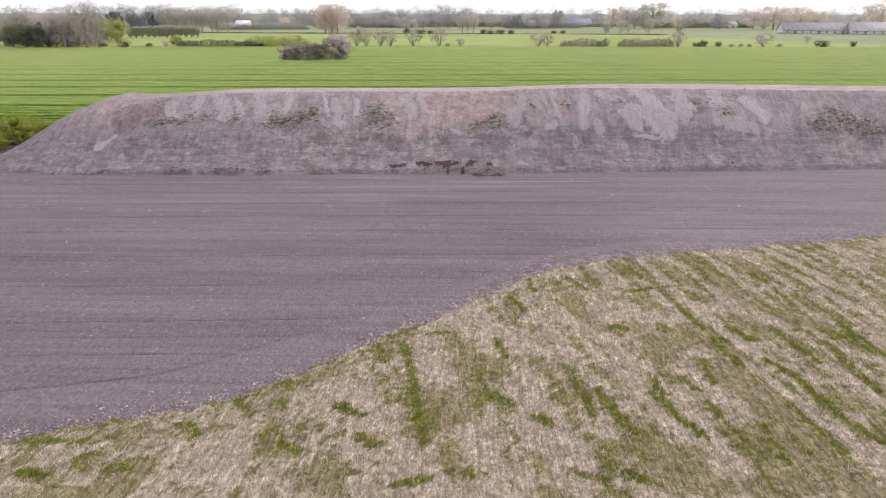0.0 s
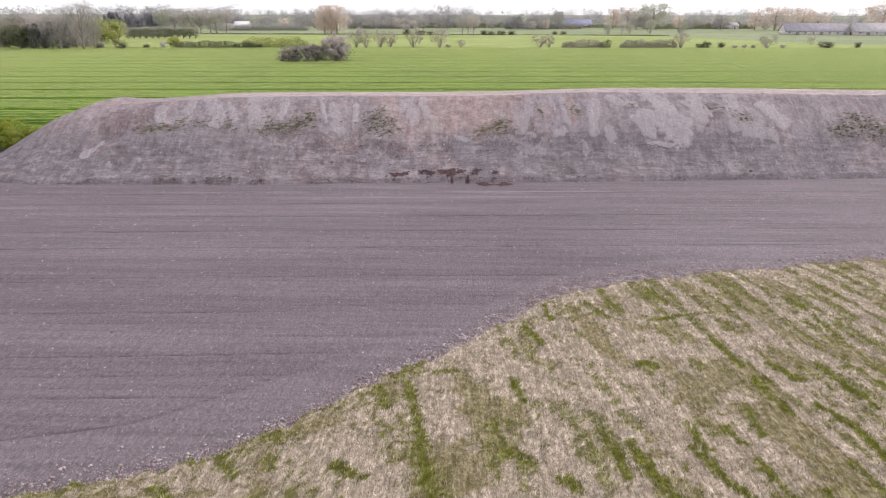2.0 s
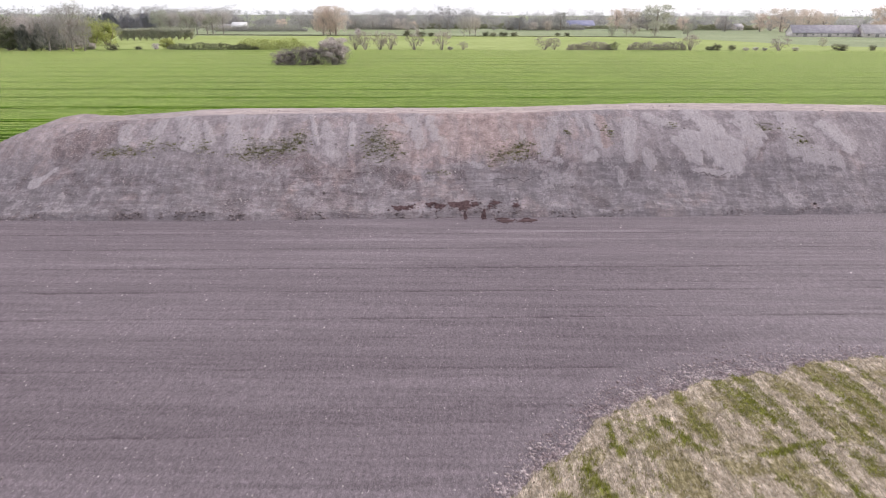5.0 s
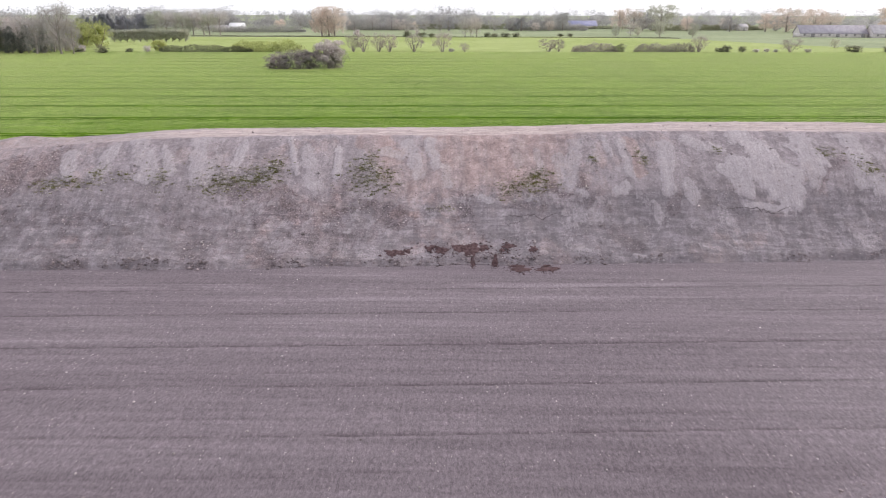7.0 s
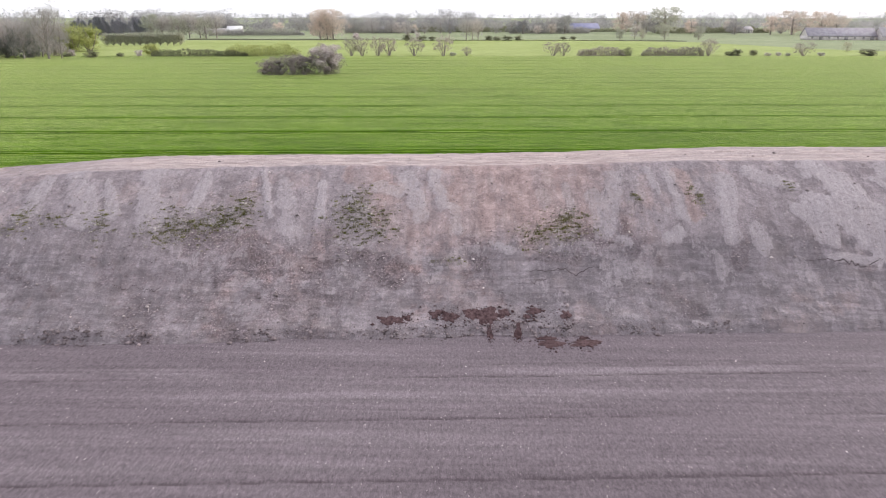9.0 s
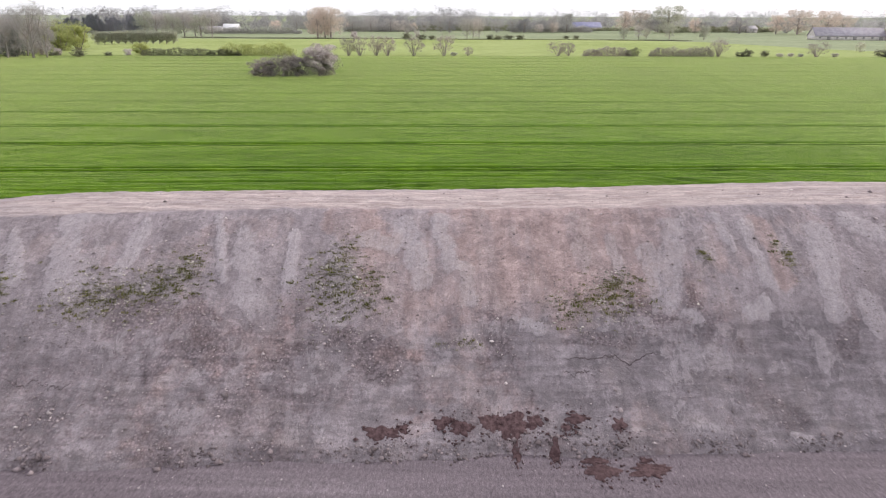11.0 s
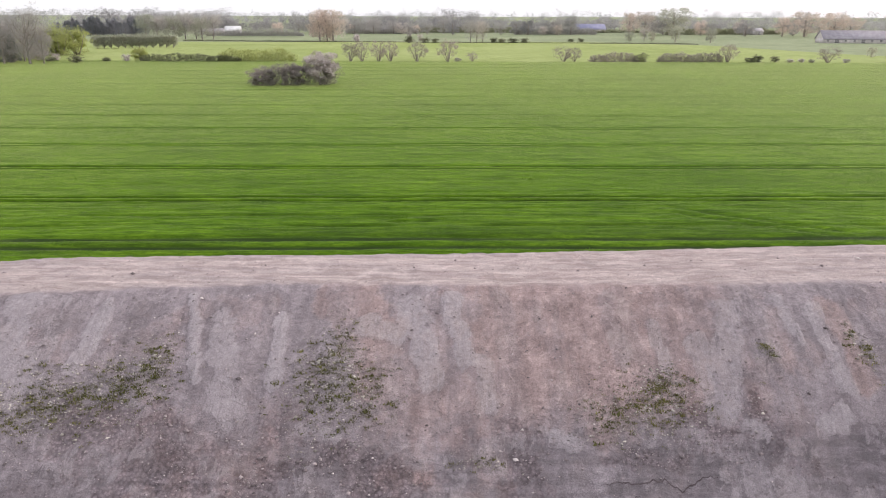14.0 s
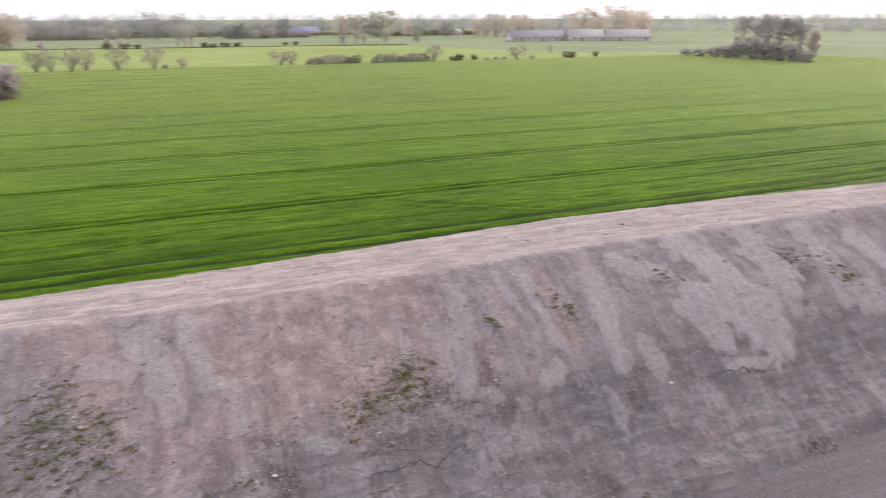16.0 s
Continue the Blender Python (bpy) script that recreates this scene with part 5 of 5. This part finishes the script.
# green bush behind the bank's end
for x, y, w, h in ((-41.6, 61.8, 4.4, 3.3), (-44.6, 62.8, 4.8, 3.9), (-47.8, 61.2, 5.2, 3.7), (-39.4, 64.2, 3.2, 2.5), (-46.0, 58.2, 3.8, 2.9)):
    tree("green_bush", "bush", x, y, w, h, MAT_SHRUB, "dense yellow green bush behind the bank", "bush", "bushes by the bank")

# hedges along the cereal field's far edge
hedge("field_hedge", -112, 277.5, -78, 279.5, 3.2, 2.5, MAT_HEDGE, "low dark green hedge along the field edge", 401, 0.15)
hedge("willow_hedge", -86, 280.5, -60, 281.5, 5.4, 3.0, MAT_FRESH_HAZED, "taller yellow green willow hedge along the field edge", 402, 0.3)
hedge("thorn_hedge", 42, 288.2, 59, 289.2, 4.0, 2.6, MAT_POLLARD, "low leafless purple grey hedge", 403)
hedge("thorn_hedge", 66, 289.4, 88.6, 290.4, 3.9, 2.6, MAT_POLLARD, "low leafless purple grey hedge", 404)
hedge("dark_hedge", 57.5, 289.4, 62.0, 289.6, 3.6, 2.4, MAT_HEDGE, "dark green end of a low hedge", 405)

POLLARDS = [(-41.4, 284.6, 5.5, 7.0), (-37.4, 284.9, 5.5, 7.4), (-31.6, 285.3, 6.0, 7.7), (-27.6, 285.5, 5.4, 7.2), (-18.3, 286.0, 6.6, 7.9),
            (-7.5, 286.4, 7.0, 8.2), (0.9, 287.2, 3.6, 3.6), (33.0, 289.2, 6.2, 5.9), (36.8, 289.4, 4.4, 5.3), (90.6, 291.0, 6.6, 6.8), (125.7, 291.6, 6.4, 6.0)]
for x, y, w, h in POLLARDS:
    tree("pollard_tree", "pollard", x, y, w * 1.2, h, MAT_POLLARD, "leafless many-stemmed grey tree on the field edge", "tree", "field edge trees")
for x, y, w, h in ((-130.5, 270.5, 5.6, 3.0), (-141.7, 275.2, 4.8, 1.8), (-123.4, 276.6, 3.2, 1.8), (98.6, 291.0, 4.4, 2.0), (101.2, 291.2, 4.0, 3.1), (107.2, 291.4, 3.7, 2.5),
                   (149.7, 292.0, 7.2, 3.1), (164.5, 296.0, 3.2, 2.6)):
    tree("field_bush", "bush", x, y, w, h, MAT_HEDGE, "small dark green bush on the field edge", "bush", "field edge bushes")
for x, y, w, h in ((-4.2, 287.0, 3.0, 1.7), (112.7, 291.6, 2.8, 1.5), (116.7, 291.8, 3.0, 1.6), (120.2, 292.0, 2.6, 1.4), (132.3, 292.0, 2.9, 1.7)):
    tree("thorn_bush", "bush", x, y, w, h, MAT_TWIG_HAZED, "small bare thorn bush on the field edge", "bush", "field edge bushes")
for x, y, w, h in ((-144.3, 283.0, 2.9, 2.8), (-117.8, 279.6, 3.2, 2.8), (-65.1, 461.6, 5.4, 5.0)):
    tree("blossom_tree", "bush", x, y, w, h, MAT_BLOSSOM, "small tree in pale blossom", "tree", "blossom trees")
tree("willow_tree", "leafy", -115.5, 285.0, 7.0, 4.4, MAT_FRESH_HAZED, "small yellow green tree beside the hedge", "tree")

# wood at the field's corner
for x, y, w, h in ((-141.1, 262.5, 14.0, 16.5), (-137.5, 264.0, 8.0, 11.5), (-150.0, 263.0, 12.0, 12.5), (-159.0, 268.0, 13.0, 11.5), (-150.0, 274.0, 11.0, 11.5),
                   (-156.1, 279.0, 12.5, 12.0), (-166.0, 283.0, 13.0, 12.0), (-158.0, 296.0, 11.0, 11.5), (-176.0, 290.0, 14.0, 12.5), (-186.0, 283.0, 14.0, 12.0)):
    tree("bare_tree", "bare", x, y, w, h, MAT_WOOD, "tall leafless grey tree at the field corner", "tree", "corner wood")
for x, y, w, h in ((-152.0, 270.0, 9.0, 8.0), (-163.0, 275.0, 9.0, 9.0), (-148.0, 280.0, 7.0, 6.0), (-170.0, 272.0, 10.0, 9.0), (-180.0, 276.0, 10.0, 8.5), (-157.0, 290.0, 9.0, 8.0)):
    tree("wood_bush", "bush", x, y, w, h, MAT_WOOD, "grey brown undergrowth in the corner wood", "bush", "corner wood")
for x, y, w, h in ((-162.0, 314.0, 14.0, 13.4), (-170.0, 316.0, 12.0, 13.0), (-155.0, 317.0, 12.5, 12.4), (-158.5, 311.0, 11.0, 10.0), (-165.0, 309.0, 11.0, 8.5)):
    tree("spring_tree", "bush", x, y, w, h * 0.92, MAT_FRESH_HAZED, "broad tree in fresh yellow green leaf", "tree", "corner wood")
for x, y, w, h in ((-176.0, 306.0, 11.0, 12.0), (-190.0, 300.0, 12.0, 12.5), (-183.0, 312.0, 11.0, 12.0), (-166.0, 264.0, 9.0, 9.5), (-173.0, 268.0, 8.0, 9.0)):
    tree("leafy_tree", "leafy", x, y, w, h, MAT_HEDGE, "green leafy tree in the corner wood", "tree", "corner wood")

for x, y, w, h in ((-160.0, 265.0, 9.0, 9.4), (-155.5, 267.0, 9.0, 9.8), (-178.0, 262.0, 8.0, 9.0), (-150.5, 269.0, 8.5, 9.0), (-164.5, 268.0, 9.0, 9.0)):
    tree("spruce_tree", "conifer", x, y, w, h, MAT_SPRUCE, "dark spruce in the corner wood", "tree", "corner wood")

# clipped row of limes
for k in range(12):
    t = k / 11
    tree("row_tree", "leafy", -172 + 31 * t, 366 + 12 * t, 5.6, 6.6, MAT_LEAF_HAZED, "evenly spaced clipped green tree in a row", "tree", "tree row")

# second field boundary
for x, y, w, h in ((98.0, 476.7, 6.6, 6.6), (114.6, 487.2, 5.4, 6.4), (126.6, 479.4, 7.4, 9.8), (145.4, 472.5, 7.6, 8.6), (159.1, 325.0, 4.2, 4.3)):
    tree("round_tree", "distant", x, y, w, h, MAT_LEAF_HAZED, "small round dull green tree between fields", "tree", "boundary trees")
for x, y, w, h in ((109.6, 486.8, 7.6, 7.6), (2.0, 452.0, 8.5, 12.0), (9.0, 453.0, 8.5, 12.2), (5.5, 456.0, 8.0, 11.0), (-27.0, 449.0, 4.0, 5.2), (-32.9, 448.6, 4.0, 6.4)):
    tree("grey_tree", "bare", x, y, w, h, MAT_TWIG_HAZED, "leafless grey tree between fields", "tree", "boundary trees")
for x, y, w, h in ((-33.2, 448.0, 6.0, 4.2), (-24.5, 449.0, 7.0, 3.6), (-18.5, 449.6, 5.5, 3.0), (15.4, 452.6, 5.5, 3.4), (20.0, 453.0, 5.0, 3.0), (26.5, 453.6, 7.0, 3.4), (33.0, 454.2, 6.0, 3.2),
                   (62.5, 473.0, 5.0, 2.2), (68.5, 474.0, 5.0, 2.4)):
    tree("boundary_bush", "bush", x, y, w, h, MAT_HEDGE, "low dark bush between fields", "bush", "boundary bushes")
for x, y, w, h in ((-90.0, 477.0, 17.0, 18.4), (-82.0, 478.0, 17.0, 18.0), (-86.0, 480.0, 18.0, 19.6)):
    tree("budding_tree", "distant", x, y, w, h, MAT_BUD_HAZED, "tall tree with orange brown spring buds", "tree", "budding trees")

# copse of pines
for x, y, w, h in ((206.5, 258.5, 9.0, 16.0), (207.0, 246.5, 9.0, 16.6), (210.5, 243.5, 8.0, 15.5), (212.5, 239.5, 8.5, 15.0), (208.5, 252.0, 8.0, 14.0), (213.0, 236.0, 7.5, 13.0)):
    tree("pine_tree", "pine", x, y, w, h, MAT_PINE_HAZED, "dark pine in a small copse", "tree", "pine copse")
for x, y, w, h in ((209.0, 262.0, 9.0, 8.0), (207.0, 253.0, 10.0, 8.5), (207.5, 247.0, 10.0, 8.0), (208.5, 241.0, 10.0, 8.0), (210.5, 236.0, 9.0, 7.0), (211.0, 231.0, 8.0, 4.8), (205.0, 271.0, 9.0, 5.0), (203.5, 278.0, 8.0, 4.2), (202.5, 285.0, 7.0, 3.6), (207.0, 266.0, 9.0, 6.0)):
    tree("copse_bush", "bush", x, y, w, h, MAT_PINE_HAZED, "dark undergrowth round the pine copse", "bush", "pine copse")
tree("tan_tree", "leafy", 241.0, 256.0, 5.6, 11.6, MAT_BUD_HAZED, "slender tan coloured tree", "tree")

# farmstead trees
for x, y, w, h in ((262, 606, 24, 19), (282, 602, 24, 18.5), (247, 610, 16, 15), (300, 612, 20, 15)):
    tree("farm_tree", "distant", x, y, w, h, MAT_BUD_HAZED, "broad olive tan tree behind the farm", "tree", "farm trees")
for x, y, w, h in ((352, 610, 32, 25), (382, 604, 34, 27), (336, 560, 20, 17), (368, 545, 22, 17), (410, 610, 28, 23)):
    tree("farm_tree", "distant", x, y, w, h, MAT_BUD_HAZED, "large brownish tree round the farm", "tree", "farm trees")
tree("oak_tree", "distant", 165.8, 624, 29, 22, MAT_LEAF_HAZED, "large dull green tree with rounded crown", "tree")
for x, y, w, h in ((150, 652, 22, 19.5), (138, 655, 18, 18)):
    tree("yellow_tree", "distant", x, y, w, h, MAT_BUD_HAZED, "tall yellowish spring tree", "tree", "yellow trees")
hedge("far_hedge", 165, 640, 270, 668, 6.0, 5.0, MAT_HEDGE, "long dark shelter hedge far off", 411, 0.15)
hedge("far_hedge", -60, 668, 60, 690, 6.0, 5.0, MAT_HEDGE, "long dark shelter hedge far off", 412, 0.4)
hedge("tree_belt", -100, 640, -40, 646, 8.5, 6.0, MAT_BELT_HAZED, "dark belt of mixed trees behind the fields", 414, 0.4)
hedge("tree_belt", 40, 636, 108, 642, 8.0, 6.0, MAT_BELT_HAZED, "dark belt of mixed trees behind the fields", 415, 0.5)
hedge("tree_belt", -190, 560, -120, 566, 6.5, 5.0, MAT_BELT_HAZED, "grey green belt of trees by a farmyard", 416, 0.5)
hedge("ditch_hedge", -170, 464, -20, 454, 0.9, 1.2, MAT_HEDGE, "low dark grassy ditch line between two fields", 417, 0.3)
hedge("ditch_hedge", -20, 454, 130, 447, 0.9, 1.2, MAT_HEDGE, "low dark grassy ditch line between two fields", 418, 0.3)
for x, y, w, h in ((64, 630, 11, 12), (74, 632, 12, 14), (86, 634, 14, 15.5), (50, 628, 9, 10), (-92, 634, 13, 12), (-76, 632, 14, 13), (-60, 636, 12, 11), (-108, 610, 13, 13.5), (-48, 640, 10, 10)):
    tree("belt_tree", "distant", x, y, w, h, MAT_BELT_HAZED, "dull grey green tree in a belt", "tree", "tree belt")
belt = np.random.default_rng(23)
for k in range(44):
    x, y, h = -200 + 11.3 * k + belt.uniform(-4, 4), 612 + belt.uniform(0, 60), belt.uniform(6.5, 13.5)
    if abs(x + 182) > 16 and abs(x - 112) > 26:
        tree("mixed_tree", "distant", x, y, h * belt.uniform(0.9, 1.4), h, (MAT_BELT_HAZED, MAT_TWIG_HAZED, MAT_BELT_HAZED, MAT_BUD_HAZED, MAT_MIDWOOD_HAZED)[k * 7 % 5], "hazy grey green tree in a far belt", "tree", "far tree belt", seed=k)
hedge("far_hedge", 70, 690, 165, 700, 3.5, 4.0, MAT_HEDGE, "low grey green hedge far off", 413, 0.3)

# conifer plantation
crng = np.random.default_rng(9)
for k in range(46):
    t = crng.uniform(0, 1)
    tree("spruce_tree", "conifer", -300 + 66 * t + crng.normal(0, 2), 552 + 10 * t + crng.uniform(0, 22), 9.0, crng.uniform(9.0, 13.5), MAT_NEEDLE_HAZED, "dark spruce in a plantation", "tree", "spruce plantation", seed=k)
for k in range(3, 11):
    tree("mixed_tree", "bare" if k % 3 else "distant", -222 + 6.0 * k, 492 + 3 * (k % 3), 14, 13 + 3.0 * ((k * 5) % 4) / 3, MAT_TWIG_HAZED if k % 3 else MAT_LEAF_HAZED, "grey green tree in a far wood", "tree", "far wood edge")


def woods(name, seed, spans, label, mat=MAT_FARWOOD_HAZED):
    """Far woodland: many crowns in one mass, their colour paled for haze."""
    rng = np.random.default_rng(seed)
    pieces = []
    for x0, y0, x1, y1, deep, count, low, high in spans:
        for k in range(count):
            t = rng.uniform(0, 1)
            x, y = x0 + (x1 - x0) * t + rng.normal(0, 4), y0 + (y1 - y0) * t + rng.uniform(0, deep)
            h = rng.uniform(low, high) * (1.0, 0.5, 0.75)[k % 3]
            w = max(h, 9.0) * rng.uniform(0.7, 1.15)
            c = crown_centres(12, rng, 0.02, 1.0, 1.0) * np.array([w, w, h]) + np.array([x, y, 0])
            pieces.append(flakes(c, 0.24 * w, 20, 0.022 * w + 0.20, rng, 0.9, 0.1, 0.8))
    v, f = join(pieces)
    return stuff(name, v, f, mat, label, "woodland")


woods("far_woodland", 501, [(-560, 640, -240, 700, 60, 170, 15, 21), (-330, 640, -215, 690, 40, 60, 18, 22), (-250, 680, -60, 800, 70, 170, 13, 18)], "hazy grey green woodland on the horizon", MAT_MIDWOOD_HAZED)
woods("far_woodland", 502, [(-80, 740, 160, 800, 70, 170, 11, 17), (-36, 700, 14, 700, 30, 40, 15, 22), (150, 780, 500, 800, 120, 200, 11, 17)], "hazy grey brown woodland on the horizon", MAT_MIDWOOD_HAZED)
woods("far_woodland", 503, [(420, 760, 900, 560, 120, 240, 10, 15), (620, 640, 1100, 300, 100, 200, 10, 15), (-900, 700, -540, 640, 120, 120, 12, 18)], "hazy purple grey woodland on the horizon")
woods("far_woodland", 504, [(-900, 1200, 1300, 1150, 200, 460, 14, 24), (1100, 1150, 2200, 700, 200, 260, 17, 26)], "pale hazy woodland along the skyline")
woods("far_woodland", 505, [(-2600, 2300, 2600, 2200, 300, 260, 24, 34), (2400, 2200, 3600, 300, 300, 120, 26, 36)], "woodland closing the horizon, coloured faint and pale for haze")


# ---- farm buildings ----
def box(x0, x1, y0, y1, z0, z1):
    v = [(x, y, z) for x in (x0, x1) for y in (y0, y1) for z in (z0, z1)]
    return v, [(0, 1, 3), (0, 3, 2), (4, 6, 7), (4, 7, 5), (0, 4, 5), (0, 5, 1), (2, 3, 7), (2, 7, 6), (0, 2, 6), (0, 6, 4), (1, 5, 7), (1, 7, 3)]


def building(name, x, y, long, deep, eave, ridge, turn, wall_mat, roof_mat, label, openings=4):
    """A gabled house or barn with overhanging roof slabs, doors and windows."""
    ob = tagged(new(name), label, "building", "farm buildings")
    ob.location, ob.rotation_euler = (x, y, 0), (0, 0, radians(turn))
    a, b = long / 2, deep / 2
    gable = [([(s * a, -b, eave), (s * a, b, eave), (s * a, 0, ridge)], [(0, 1, 2)]) for s in (-1, 1)]
    v, f = join([box(-a, a, -b, b, -0.3, eave)] + gable)
    part("wall", mesh_from("wall", v, f, wall_mat), ob)
    for s in (-1, 1):
        o, t = 0.5, 0.25
        k = (ridge - eave) / b
        e = (s * (b + o), eave - k * o)
        v = [(xx, yy, zz) for xx in (-a - o, a + o) for yy, zz in ((0, ridge), e, (e[0], e[1] + t), (0, ridge + t))]
        f = [(0, 1, 2), (0, 2, 3), (4, 6, 5), (4, 7, 6), (0, 4, 5), (0, 5, 1), (1, 5, 6), (1, 6, 2), (2, 6, 7), (2, 7, 3), (3, 7, 4), (3, 4, 0)]
        part("roof", mesh_from("roof", v, f, roof_mat), ob)
    for k in range(openings):
        cx = -a + long * (k + 0.5) / openings
        door = k % 3 == 1
        v, f = box(cx - 0.6 - 0.5 * door, cx + 0.6 + 0.5 * door, -b - 0.06, -b + 0.05, 0.0 if door else eave * 0.35, eave * 0.8)
        part("door" if door else "window", mesh_from("opening", v, f, MAT_DARK), ob)
    return ob


building("white_house", -182.4, 600, 11.5, 8, 3.2, 6.2, 4, MAT_WALL, MAT_WHITE_ROOF, "small white farmhouse with a white sheet roof")
building("low_shed", -202, 608, 18, 7, 2.2, 4.2, 4, MAT_WALL, MAT_ROOF, "long low shed with a grey roof beside the farmhouse")
building("barn", -65, 664, 23, 12, 2.6, 5.2, -4, MAT_DARK, MAT_ROOF, "dark grey barn far off among trees")
building("blue_barn", 117, 726, 27, 14, 2.8, 7.2, 6, MAT_WALL, MAT_ROOF_BLUE, "far barn with a dull blue roof")
building("farm_barn", 236, 484, 40, 14, 2.4, 7.0, -6, MAT_WALL, MAT_ROOF, "long white farm barn with a grey roof", 8)
building("farm_barn", 270, 476, 26, 14, 2.4, 7.4, -6, MAT_WALL, MAT_ROOF_PALE, "long farm barn with a pale roof", 5)
building("farm_barn", 300, 468, 30, 12, 2.4, 7.2, -20, MAT_WALL, MAT_ROOF_PALE, "low farm barn with a pale weathered roof", 5)
building("farmhouse", 286, 497, 10, 8, 4.2, 8.4, 70, MAT_WALL, MAT_ROOF, "white farmhouse gable between barns", 2)
building("white_house", 300, 985, 12, 8, 3.4, 6.4, 0, MAT_WALL, MAT_ROOF_PALE, "small white house on the skyline", 3)
building("white_house", 247, 660, 8, 7, 3.0, 5.4, 20, MAT_WALL, MAT_ROOF_PALE, "small white cottage by a hedge", 3)

# farm track
tx_ = np.linspace(0, 1, 40)
cx_, cy_ = 300 + 90 * tx_ + 0 * tx_, 452 - 130 * tx_ + 25 * np.sin(tx_ * 3.1)
v = np.concatenate([np.stack([cx_ - 1.6, cy_ - 1.2, 0 * cx_ + 0.35], 1), np.stack([cx_ + 1.6, cy_ + 1.2, 0 * cx_ + 0.35], 1)])
i = np.arange(39)
tagged(new("farm_track", mesh_from("farm_track", v, np.stack([i, i + 1, i + 41, i + 40], 1), MAT_TRACK)), "pale gravel farm track through the meadow", "track", kind="structure")
